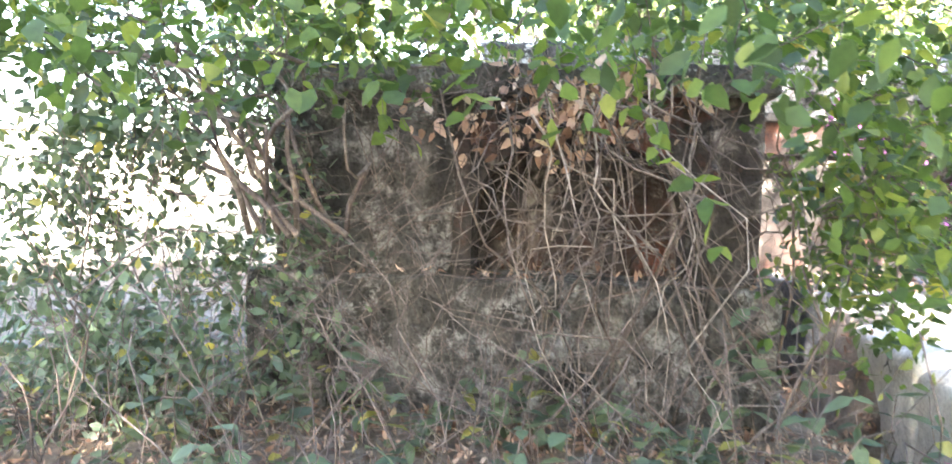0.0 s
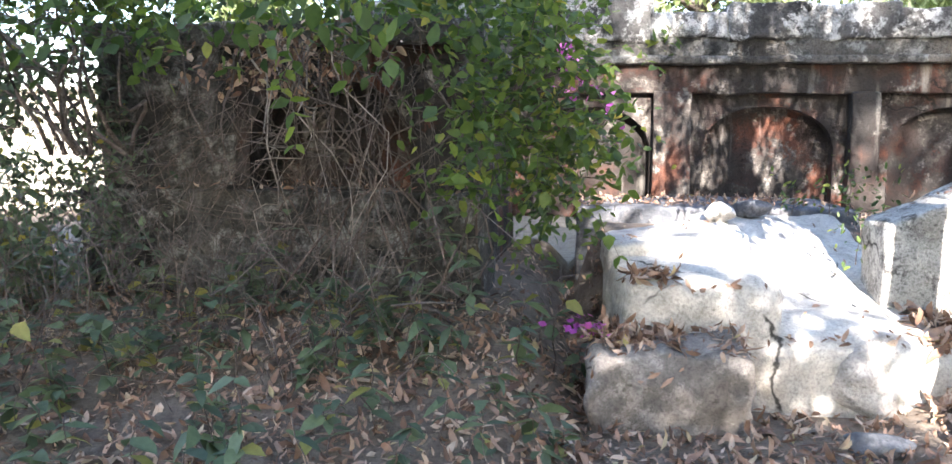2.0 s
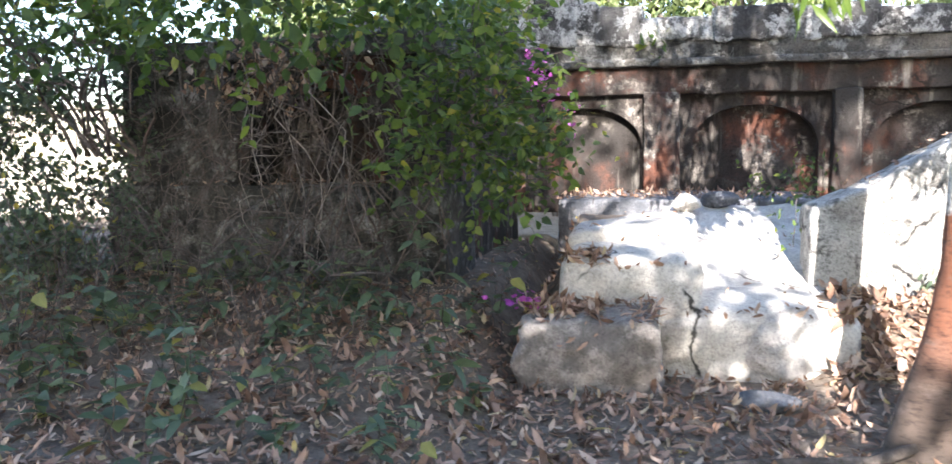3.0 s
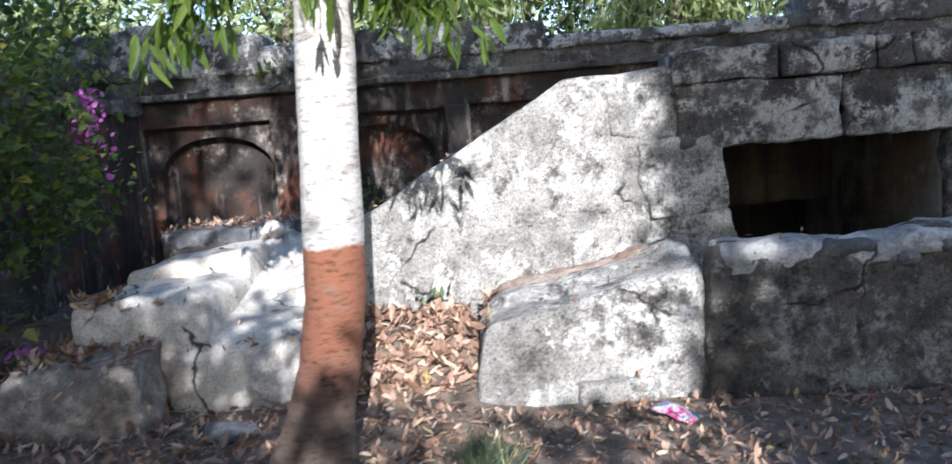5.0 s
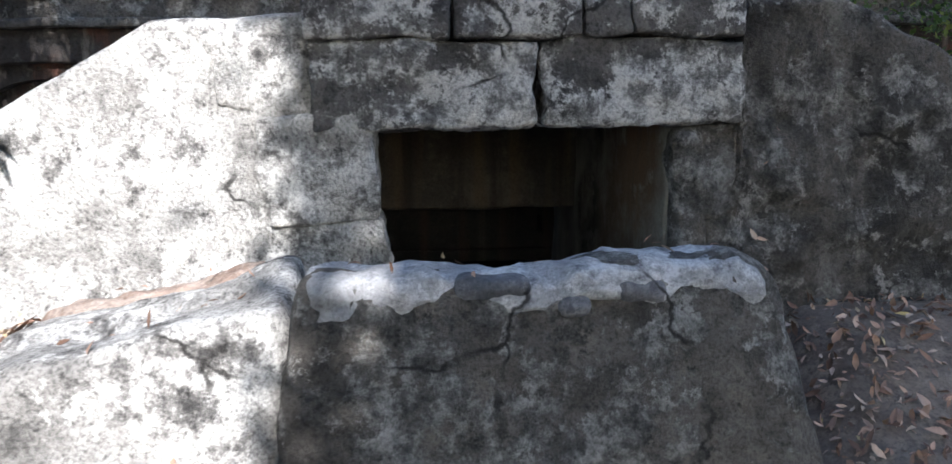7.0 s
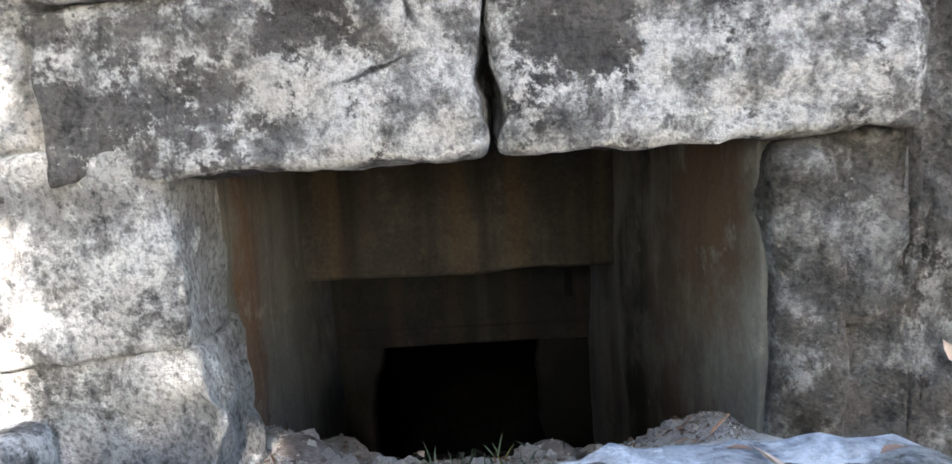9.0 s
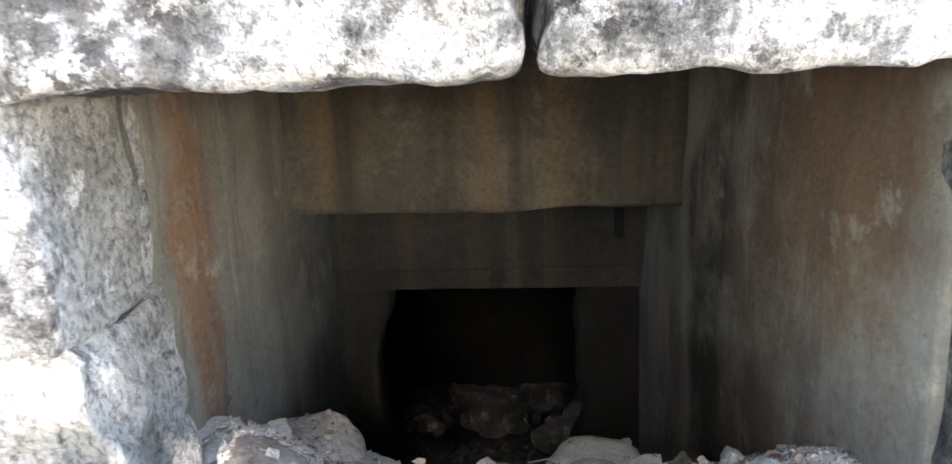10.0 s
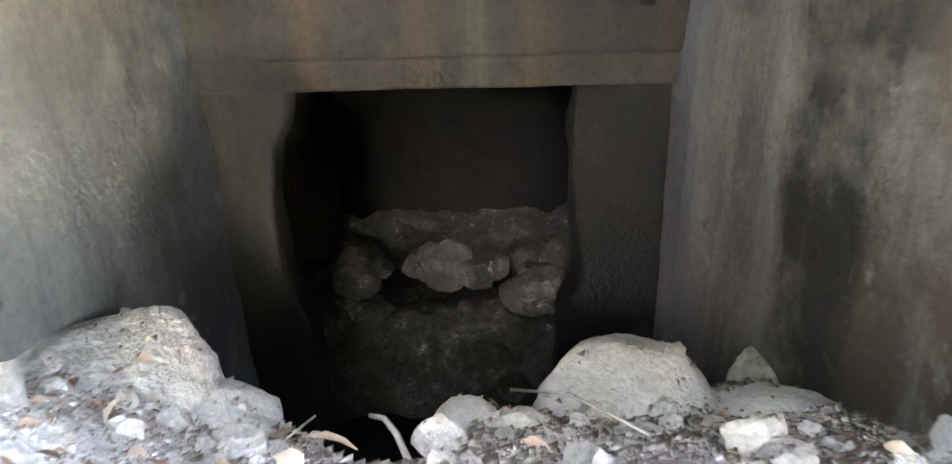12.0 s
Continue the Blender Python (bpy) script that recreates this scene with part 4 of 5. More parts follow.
boulder((-2.9, -1.08, 0.03), (0.34, 0.2, 0.12), "low grey stone among fallen leaves", STONE_GREY, 23.1, "stones on the path")
boulder((-3.25, 1.35, 0.88), (0.24, 0.18, 0.16), "pale stone on the ramp", PALE, 24.1, "stones on the path")
boulder((-3.0, 1.5, 0.9), (0.3, 0.16, 0.13), "dark stone on the ramp", STONE_GREY, 25.1, "stones on the path")
boulder((-2.75, -0.42, 0.16), (0.66, 0.4, 0.5), "rounded grey boulder at the foot of the ramp", ROCK, 26.6, "stones on the path", 12)


bpy.context.view_layer.update()

# small broken stones over the heap
def heap_z(x, y):
    """Height of the bare heap, without the stones on it."""
    hit, place, _, _ = heap.ray_cast((x, y, 2.0), (0, 0, -1))
    return place.z if hit else -9.0


random.seed(61)
chips = []
for i in range(7):
    q = random.uniform(0.7, 1.0)
    cv, cf = hexa_mesh(prism(-0.5, 0.5, -0.4 * q, 0.4 * q, -0.3, 0.3, x0t=-0.35, x1t=0.3 * q, z1r=0.16), res=0.25, r=0.1, rough=0.13, seed=70.0 + i * 3, freq=1.7)
    chip = solid("rubble_stone", cv, cf, ROCK if i % 3 else PALE, smooth=False)
    chips.append(tagged(chip, "small angular broken stone on the heap", "stone", "broken stones on the heap"))
placed = 0
while placed < 130:
    x, y = random.uniform(-0.05, 1.25), random.uniform(0.1, 1.15)
    z, nn = fall(x, y, 0.95)
    if nn.z < 0.6 or z > 0.65 or z < -0.05 or (abs(z - heap_z(x, y)) > 0.012 and random.random() > 0.3):
        continue
    s = random.uniform(0.018, 0.045) if placed % 5 else random.uniform(0.05, 0.08)
    m = pose(x, y, z + s * 0.12, random.uniform(-25, 25), random.uniform(-25, 25), random.uniform(0, 360)) @ Matrix.Diagonal((s, s, s, 1))
    if placed < 7:
        chips[placed].matrix_basis = m
    else:
        copy_thing(random.choice(chips), m).matrix_basis = m
    placed += 1
bpy.context.view_layer.update()

pts = []
while len(pts) < 9500:
    x, y = random.uniform(-0.03, 1.3), random.uniform(0.05, 1.2)
    z, nn = fall(x, y, 0.95)
    if -0.05 < z < 0.66 and nn.z > 0.5 and (abs(z - heap_z(x, y)) < 0.01 or random.random() < 0.06):
        pts.append((x, y, z))
pts = np.array(pts)
tet = np.array([(1, 1, 1), (-1, -1, 1), (-1, 1, -1), (1, -1, -1)], float)
s = rng.uniform(0.0013, 0.0021, (len(pts), 1, 1)) / rng.uniform(0.22, 1.0, (len(pts), 1, 1)) * rng.uniform(0.6, 1.3, (len(pts), 4, 1))
gvv = (pts[:, None, :] + tet[None] * s * np.array([1.2, 1.2, 0.55]) + np.array([0, 0, 0.001])).reshape(-1, 3)
gff = (np.array([(0, 1, 2), (0, 3, 1), (0, 2, 3), (1, 3, 2)])[None] + (np.arange(len(pts)) * 4)[:, None, None]).reshape(-1, 3)
tagged(quick_mesh("grit", gvv, gff, GRIT), "pale mortar grit and gravel", "gravel", kind="stuff")
litter("leaf_scatter", 240, (0.0, 1.28, 0.05, 1.1), 0.95, (0.015, 0.042), "dry curled leaves caught on the rubble", lambda x, y: (1.0 if noise.noise(Vector((x * 5, y * 5, 4))) > 0.1 else 0.05) * (1.0 if abs(fall(x, y, 0.95)[0] - heap_z(x, y)) < 0.02 else 0.08), 0.4, (-1.3, 0.3), 0.97, 0.6, 0.01)
litter("leaf_scatter", 11, (0.12, 0.45, 0.55, 0.78), 0.95, (0.045, 0.075), "large curled brown leaves lying on the rubble", lambda x, y: 1.0 if abs(fall(x, y, 0.95)[0] - heap_z(x, y)) < 0.02 else 0.0, 0.36, (-2.4, -0.6), 1.0, 0.6, 0.012)
litter("leaf_scatter", 16, (0.68, 1.2, 0.6, 1.0), 0.95, (0.03, 0.06), "large curled brown leaves lying on the rubble", lambda x, y: 1.0 if abs(fall(x, y, 0.95)[0] - heap_z(x, y)) < 0.02 else 0.0, 0.36, (-2.4, -0.6), 1.0, 0.6, 0.012)


def stick(pts_, r, label, mat=WHITE_STICK):
    ob = tubes("stick", [[(p, r * (1 - 0.4 * i / len(pts_))) for i, p in enumerate(pts_)]], mat)
    return tagged(ob, label, "stick")


stick([(0.535, 0.8, 0.17), (0.5, 0.88, 0.18), (0.472, 0.95, 0.15), (0.445, 0.97, 0.14)], 0.006, "bleached forked stick standing in the rubble")
stick([(0.675, 1.02, 0.15), (0.76, 0.9, 0.235), (0.85, 0.75, 0.285)], 0.0028, "thin pale straw lying on the stones")
stick([(0.34, 0.72, 0.27), (0.39, 0.85, 0.24)], 0.0022, "thin pale straw lying on the stones")
stick([(-3.2, -2.1, 0.06), (-2.6, -1.95, 0.07), (-2.35, -1.75, 0.09)], 0.035, "dark surface root beside the trunk", BARK)


# ---------- the painted tree ----------
ashoka = tagged(empty("ashoka_tree", (-2.13, -1.6, 0)), "tree with limewashed trunk, red painted band and drooping leaves", "tree")
axis_pts = [(-0.2, -0.05, -0.05, 0.215), (-0.17, -0.04, 0.1, 0.185), (-0.12, -0.02, 0.3, 0.152), (-0.07, 0, 0.5, 0.139), (-0.02, 0, 0.8, 0.136), (0.0, 0, 1.1, 0.135), (0.015, 0, 1.5, 0.132),
            (0.035, 0, 1.9, 0.13), (0.06, 0, 2.4, 0.126), (0.08, 0.02, 3.2, 0.115), (0.1, 0.03, 4.4, 0.095), (0.1, 0.05, 6.0, 0.06), (0.12, 0.05, 7.5, 0.02)]
tv, tf, SIDES = [], [], 28
lines = []
for (x0, y0, z0, r0), (x1, y1, z1, r1) in zip(axis_pts, axis_pts[1:]):
    for k in range(6):
        t = k / 6
        lines.append((x0 + (x1 - x0) * t, y0 + (y1 - y0) * t, z0 + (z1 - z0) * t, r0 + (r1 - r0) * t))
for x, y, z, r in lines:
    for k in range(SIDES):
        a = 2 * math.pi * k / SIDES
        flare = 1 + 0.25 * max(0.0, 0.25 - z) / 0.25 * math.cos(3 * a + 1)
        rr = r * flare * (1 + 0.05 * noise.noise(Vector((math.cos(a) * 1.3, math.sin(a) * 1.3, z * 2.2)))) + 0.004 * noise.noise(Vector((math.cos(a) * 6, math.sin(a) * 6, z * 14)))
        tv.append((x + rr * math.cos(a), y + rr * math.sin(a), z))
for i in range(len(lines) - 1):
    for k in range(SIDES):
        a, b = i * SIDES + k, i * SIDES + (k + 1) % SIDES
        tf.append((a, b, b + SIDES, a + SIDES))
solid("trunk", tv, tf, PAINTED, ashoka)


def spray(parent, start, tip, n, size=(0.11, 0.19), mat=ASHOKA_LEAF):
    """A drooping twig with long hanging leaves along it."""
    line = arc(start, tip, 0.12, 0.007, 0.002, 0.03, 10)
    tw = tubes("twig", [line], BARK, parent, 4)
    at = np.array([line[min(9, int(i))][0] for i in np.linspace(5, 9.6, n)]) + rng.normal(size=(n, 3)) * 0.025
    head = np.tile(np.array([0, 0, -1.0]), (n, 1))
    lv = scatter("leaves", at, mat, tw, size=size, slim=0.24, droop=0.3, curl=(-0.5, 0.8), spread=0.5, heading=head)
    return tw


random.seed(11)
for cx, cy, cz, count in ((-0.6, 0.0, 1.9, 8), (-0.42, 0.1, 2.02, 5), (0.57, 0.0, 1.92, 11), (0.42, -0.1, 2.04, 6), (0.1, -0.45, 2.05, 3), (-0.05, -0.2, 2.05, 2), (-0.9, 0.1, 2.35, 5), (0.95, 0.15, 2.4, 5), (-0.2, 0.3, 2.6, 4), (0.3, 0.35, 2.6, 4)):
    for i in range(count):
        tip = (cx + random.uniform(-0.17, 0.17), cy + random.uniform(-0.15, 0.15), cz + random.uniform(-0.06, 0.2))
        spray(ashoka, (0.06, 0.0, cz + random.uniform(0.5, 0.9)), tip, 20)
# upper crown
n = 5200
h = rng.uniform(2.7, 7.4, n)
ang, rad = rng.uniform(0, 2 * math.pi, n), rng.uniform(0.25, 1.0, n) ** 0.6 * np.interp(h, [2.6, 3.4, 5.5, 7.5], [0.7, 0.95, 0.8, 0.15])
crown_pts = np.stack([0.1 + rad * np.cos(ang), rad * np.sin(ang), h - rad * 0.5], axis=1)
scatter("crown", crown_pts, ASHOKA_LEAF, ashoka, size=(0.12, 0.2), slim=0.24, droop=1.6, spread=0.5, simple=True)


# ---------- bushes over the pier ----------
def clumps(n, centres, sd):
    c = np.array(centres, float)
    w = c[:, 3] / c[:, 3].sum()
    pick = rng.choice(len(c), n, p=w)
    return c[pick, :3] + rng.normal(size=(n, 3)) * np.array(sd)


def clear(pts_, spots, r, reach=(0.42, -0.9, -0.08)):
    """Leaves out the points that lie close to the spots or just before them."""
    keep = np.ones(len(pts_), bool)
    for s_ in spots:
        for k_ in range(6):
            keep &= np.linalg.norm(pts_ - (np.array(s_) + np.array(reach) * k_ * 0.12), axis=1) > r
    return pts_[keep]


FLOWERS = [(-4.36, 0.76, 1.96), (-4.33, 0.7, 1.83), (-4.27, 0.56, 1.72)]
bougain = tagged(empty("bougainvillea_bush", (-5.2, -0.2, 0.4)), "sprawling green bougainvillea bush with purple flowers", "bush")
O = np.array([-5.2, -0.2, 0.4])
random.seed(5)
stems = []
for i in range(24):
    foot = (random.uniform(-0.9, 0.4), random.uniform(-0.5, 0.3), random.uniform(-0.2, 0.3))
    end = (random.uniform(-1.6, 1.15), random.uniform(-1.0, 0.6), random.uniform(0.6, 2.2))
    stems.append(arc(foot, end, random.uniform(0.1, 0.5), 0.008, 0.002, 0.25, 12))
for i, st in enumerate(stems):
    tubes("stem", [st], TWIG if i % 3 else BARK, bougain, 5)
cl = []
for i in range(150):
    if i % 3 == 0:
        x = random.uniform(-7.4, -5.1)
        cl.append((x, random.uniform(-0.9, 0.5), random.uniform(1.95, 2.8), 1.0))
        continue
    y = random.uniform(-1.4, 0.5)
    x = random.uniform(-5.15, -4.5 if y < -0.5 else -4.15)
    high = interp(x, [(-5.2, 2.9), (-4.6, 2.5), (-4.2, 1.75)])
    cl.append((x, y, random.uniform(1.0 if y > -0.7 else 1.3, high), 1.0))
for x, y, z in ((-4.15, -0.25, 1.3), (-4.1, 0.2, 1.25), (-4.35, -0.3, 0.95), (-4.3, 0.5, 1.7), (-4.2, 0.3, 1.5), (-4.6, -0.3, 0.8)):
    cl.append((x, y, z, 1.3))
cl = [c for k, c in enumerate(cl) if c[0] > -4.85 or c[2] > 2.05 or k % 3 == 0]
scatter("leaves", clear(clumps(4000, cl, (0.13, 0.13, 0.1)), FLOWERS, 0.13) - O, BUSH_LEAF, bougain, size=(0.035, 0.085), slim=0.66, droop=0.35)
high_cl = [(random.uniform(-9.3, -5.2), random.uniform(-0.9, 1.6), random.uniform(2.2, 3.9), 1.0) for i in range(130)] + [(random.uniform(-5.2, -4.6), random.uniform(0.2, 1.6), random.uniform(2.1, 2.9), 1.0) for i in range(14)] + [(random.uniform(-5.9, -4.75), random.uniform(0.6, 2.6), random.uniform(2.1, 3.3), 1.5) for i in range(26)]
scatter("canopy", clumps(4300, high_cl, (0.2, 0.2, 0.16)) - O, BUSH_LEAF, bougain, size=(0.06, 0.12), slim=0.68, droop=0.35, simple=True)
for fx, fy, fz, k in ((*FLOWERS[0], 36), (*FLOWERS[1], 24), (*FLOWERS[2], 18), (-4.1, 0.4, 1.62, 8), (-4.05, 0.3, 1.42, 6), (-5.2, 0.2, 2.55, 10), (-5.6, -0.1, 2.5, 8), (-7.3, -0.3, 2.3, 6), (-6.7, -0.6, 2.6, 6)):
    at = np.array([fx, fy, fz]) + rng.normal(size=(k, 3)) * 0.055 - O
    tagged(scatter("flower", at, PETAL, bougain, size=(0.035, 0.06), slim=0.8, droop=0.0, curl=(0.2, 1.2)), kind="stuff")
fallen = tagged(scatter("fallen_flowers", np.array([-4.2, -0.55, 0.42]) + rng.normal(size=(42, 3)) * np.array([0.07, 0.07, 0.02]), PETAL, size=(0.03, 0.05), slim=0.8, droop=0, curl=(0.2, 1.2)),
                "fallen purple bougainvillea bracts on dry leaves", "flowers", kind="stuff")



def shoots(name, parent, origin, roots, n, length, lean, leaf, mat, seed):
    """Arching leafy shoots: a thin stem with leaves set alternately along it."""
    random.seed(seed)
    stems_, at, head = [], [], []
    for i in range(n):
        a = Vector(random.choice(roots)) + Vector((random.gauss(0, 0.18), random.gauss(0, 0.15), random.gauss(0, 0.15)))
        d = Vector((random.gauss(lean[0], 0.5), random.gauss(lean[1], 0.4), random.gauss(lean[2], 0.35))).normalized()
        b = a + d * random.uniform(*length)
        line = arc(a - Vector(origin), b - Vector(origin), random.uniform(0.03, 0.16), 0.004, 0.0012, 0.07, 12)
        stems_.append(line)
        for k in range(2, 12):
            for side in (-1, 1):
                if random.random() < 0.75:
                    at.append(tuple(line[k][0]))
                    w = d.cross(Vector((0, 0, 1))) * side + d * 0.5 + Vector((0, 0, random.uniform(-0.5, 0.15)))
                    head.append(tuple(w * 1.6))
    for line in stems_:
        tubes("shoot", [line], TWIG, parent, 4)
    return scatter(name, np.array(at), mat, parent, size=leaf, slim=0.66, droop=0.1, curl=(-0.7, 0.3), spread=0.35, heading=np.array(head))


# Lighter copy of the bush leaf, the sunlit look put into its colour.
BRIGHT_LEAF = leaf_material("sunlit_bush_leaf", [(0.0, (0.05, 0.09, 0.024)), (0.5, (0.095, 0.155, 0.035)), (0.9, (0.17, 0.235, 0.05)), (1.0, (0.36, 0.29, 0.055))], 0.55)
tagged(shoots("shoot_leaves", bougain, O, [(-4.75, -0.5, 1.9), (-4.6, -0.2, 1.6), (-4.45, 0.1, 1.5), (-4.7, -0.7, 1.4), (-4.4, 0.3, 1.25), (-4.9, -0.6, 2.2), (-4.5, 0.2, 1.9)], 74, (0.3, 0.75), (0.5, -0.45, 0.0), (0.05, 0.095), BRIGHT_LEAF, 301), kind="stuff")
tagged(shoots("shoot_leaves", bougain, O, [(-5.3, -0.7, 2.15), (-5.8, -0.8, 2.2), (-6.3, -0.9, 2.25), (-6.9, -0.8, 2.2), (-7.4, -0.7, 2.3)], 46, (0.35, 0.8), (0.1, -0.6, -0.15), (0.05, 0.1), BRIGHT_LEAF, 302), kind="stuff")

vines = tagged(empty("dead_vine_tangle", (-6.4, -0.5, 0.5)), "grey tangle of dead vines hanging over the pier", "vines")
V = Vector((-6.4, -0.5, 0.5))
random.seed(21)
for i in range(84):
    a = Vector((random.uniform(-7.7, -5.2), random.uniform(-0.5, 0.1), random.uniform(1.3, 2.1)))
    b = a + Vector((random.uniform(-1.1, 1.1), random.uniform(-0.9, 0.0), random.uniform(-1.2, 0.1)))
    b.z = max(b.z, 0.35)
    tubes("vine", [arc(a - V, b - V, random.uniform(0.02, 0.45), random.uniform(0.002, 0.0055), 0.0015, 0.22, 12)], TWIG, vines, 4)
for i in range(90):
    a = Vector((random.uniform(-7.9, -5.0), random.uniform(-1.6, -0.5), random.uniform(0.2, 0.7)))
    b = a + Vector((random.uniform(-0.9, 0.9), random.uniform(-0.5, 0.4), random.uniform(0.1, 1.1)))
    tubes("vine", [arc(a - V, b - V, random.uniform(0.0, 0.3), random.uniform(0.002, 0.005), 0.0012, 0.2, 10)], TWIG, vines, 4)
for i in range(12):
    a = Vector((-6.9 + random.uniform(-0.25, 0.25), -0.55 + random.uniform(-0.2, 0.2), 1.3))
    b = a + Vector((random.uniform(-2.0, 0.3), random.uniform(-0.6, 0.3), random.uniform(0.4, 1.1)))
    tubes("branch", [arc(a - V, b - V, 0.15, 0.014, 0.004, 0.15, 10)], TWIG, vines, 5)
nest = [(-5.85 + random.gauss(0, 0.2), -0.35 + random.gauss(0, 0.12), 1.86 + random.gauss(0, 0.1), 1) for i in range(24)]
scatter("dead_leaves", clumps(420, nest, (0.08, 0.06, 0.05)) - np.array(V), DRY_LEAF, vines, size=(0.04, 0.09), slim=0.5)
fine = []
for i in range(110):
    a = Vector((random.uniform(-7.6, -5.1), random.uniform(-0.6, -0.1), random.uniform(0.7, 1.9)))
    b = a + Vector((random.uniform(-0.35, 0.35), random.uniform(-0.3, 0.1), random.uniform(-0.5, 0.1)))
    fine.append(arc(a - V, b - V, random.uniform(0, 0.1), 0.0025, 0.001, 0.08, 6))
tagged(tubes("dry_twig_mass", fine, TWIG, vines, 3), kind="stuff")

random.seed(23)
for i in range(24):
    a = Vector((-5.75 + random.gauss(0, 0.2), -0.45 + random.uniform(-0.25, 0.1), 1.85 + random.uniform(-0.1, 0.12)))
    b = Vector((a.x + random.gauss(0.15, 0.3), a.y - random.uniform(0.05, 0.35), random.uniform(0.45, 1.2)))
    tubes("vine", [arc(a - V, b - V, random.uniform(0.0, 0.12), random.uniform(0.003, 0.0065), 0.0015, 0.16, 12)], PALE_TWIG if i % 3 == 0 else TWIG, vines, 4)

brown = []
for i in range(200):
    a = Vector((random.uniform(-9.0, -5.3), random.uniform(-1.6, -0.3), 0))
    a.z = ground_z(a.x, a.y) + random.uniform(-0.02, 0.35)
    b = a + Vector((random.uniform(-0.6, 0.6), random.uniform(-0.35, 0.35), random.uniform(-0.05, 0.75)))
    brown.append(arc(a - V, b - V, random.uniform(0.0, 0.2), 0.0024, 0.0008, 0.16, 7))
tagged(tubes("dry_brush", brown, TWIG, vines, 3), kind="stuff")
outer = [(random.uniform(-10.2, -7.7), random.uniform(-1.2, 0.9), random.uniform(2.0, 3.4), 1.0) for i in range(60)]
scatter("outer_leaves", clumps(2300, outer, (0.1, 0.1, 0.08)) - O, BUSH_LEAF, bougain, size=(0.05, 0.11), slim=0.65, simple=True)
front = [(random.uniform(-7.4, -4.8), random.uniform(-1.9, -1.1), random.uniform(1.75, 2.2), 1.0) for i in range(26)]
scatter("front_leaves", clumps(380, front, (0.14, 0.14, 0.08)) - O, BUSH_LEAF, bougain, size=(0.06, 0.11), slim=0.65)

# brush at the open side of the pier
brush = tagged(empty("thin_shrub", (-8.3, -0.2, 0.3)), "thin small-leaved shrub beside the pier", "bush")
B = np.array([-8.3, -0.2, 0.3])
bc = [(random.uniform(-9.6, -7.0), random.uniform(-0.9, 0.5), 0.4 + 1.5 * random.random() ** 1.7, 1.0) for i in range(130)] + [(random.uniform(-8.3, -7.0), random.uniform(-0.6, 0.3), random.uniform(0.6, 2.2), 1.0) for i in range(50)]
scatter("leaves", clumps(8500, bc, (0.1, 0.1, 0.1)) - B, HERB_LEAF, brush, size=(0.045, 0.08), slim=0.55)
for i in range(26):
    e = bc[i]
    tubes("stem", [arc((e[0] * 0.3 - 8.3 * 0.7 + 8.3 - 0.0 + random.uniform(-0.6, 0.6), random.uniform(-0.4, 0.4), -0.1), np.array(e[:3]) - B, 0.1, 0.007, 0.002, 0.1, 8)], TWIG, brush, 4)


# ---------- undergrowth ----------
def seedling(height, nleaf, size):
    e = tagged(empty("seedling"), "broad-leaved green seedling in the leaf litter", "plant", "seedlings under the bushes")
    tip = (random.uniform(-0.08, 0.08), random.uniform(-0.08, 0.08), height)
    line = arc((0, 0, -0.02), tip, 0.0, 0.004, 0.002, 0.04, 7)
    tubes("stem", [line], TWIG, e, 4)
    at = np.array([line[int(i)][0] for i in np.linspace(2, 6.4, nleaf)])
    sp = rng.normal(size=(nleaf, 3)) * np.array([1, 1, 0.25])
    v, f = leaf_arrays(at, sp, np.tile(np.array([0.0, -0.2, 1.0]), (nleaf, 1)) + rng.normal(size=(nleaf, 3)) * 0.25, rng.uniform(*size, nleaf), rng.uniform(size[0], size[1], nleaf) * 0.55, rng.uniform(-0.9, 0.1, nleaf))
    quick_mesh("leaves", v, f, HERB_LEAF, e)
    return e


random.seed(31)
kinds = [seedling(random.uniform(0.12, 0.5), random.randint(8, 16), (0.07, 0.14)) for i in range(9)]
placed = 0
while placed < 200:
    x, y = random.uniform(-8.8, -4.25), random.uniform(-3.0, -0.15)
    if (x > -5.2 and y < -1.6 and random.random() < 0.75) or (y < -2.3 and random.random() < 0.65):
        continue
    z = ground_z(x, y)
    m = pose(x, y, z, 0, 0, random.uniform(0, 360)) @ Matrix.Diagonal((*[random.uniform(0.7, 1.25)] * 3, 1))
    if placed < 9:
        kinds[placed].matrix_basis = m
    else:
        ob = copy_thing(random.choice(kinds), m)
        ob.matrix_basis = m
    placed += 1


def tuft(at, n, h, label):
    p = np.array(at) + rng.normal(size=(n, 3)) * np.array([0.06, 0.06, 0.0])
    along = rng.normal(size=(n, 3)) * 0.35 + np.array([0, 0, 1.0])
    v, f = leaf_arrays(p, along, rng.normal(size=(n, 3)), rng.uniform(h * 0.5, h, n), np.full(n, 0.006), rng.uniform(0.1, 1.0, n))
    return tagged(quick_mesh("grass_tuft", v, f, HERB_LEAF), label, "grass", kind="stuff")


tuft((-1.52, -1.75, 0.0), 160, 0.26, "thin green grass tuft in dry leaves")
tuft((0.6, 0.32, 0.45), 16, 0.09, "few green blades growing from the rubble")
tuft((0.76, 0.28, 0.46), 14, 0.07, "few green blades growing from the rubble")


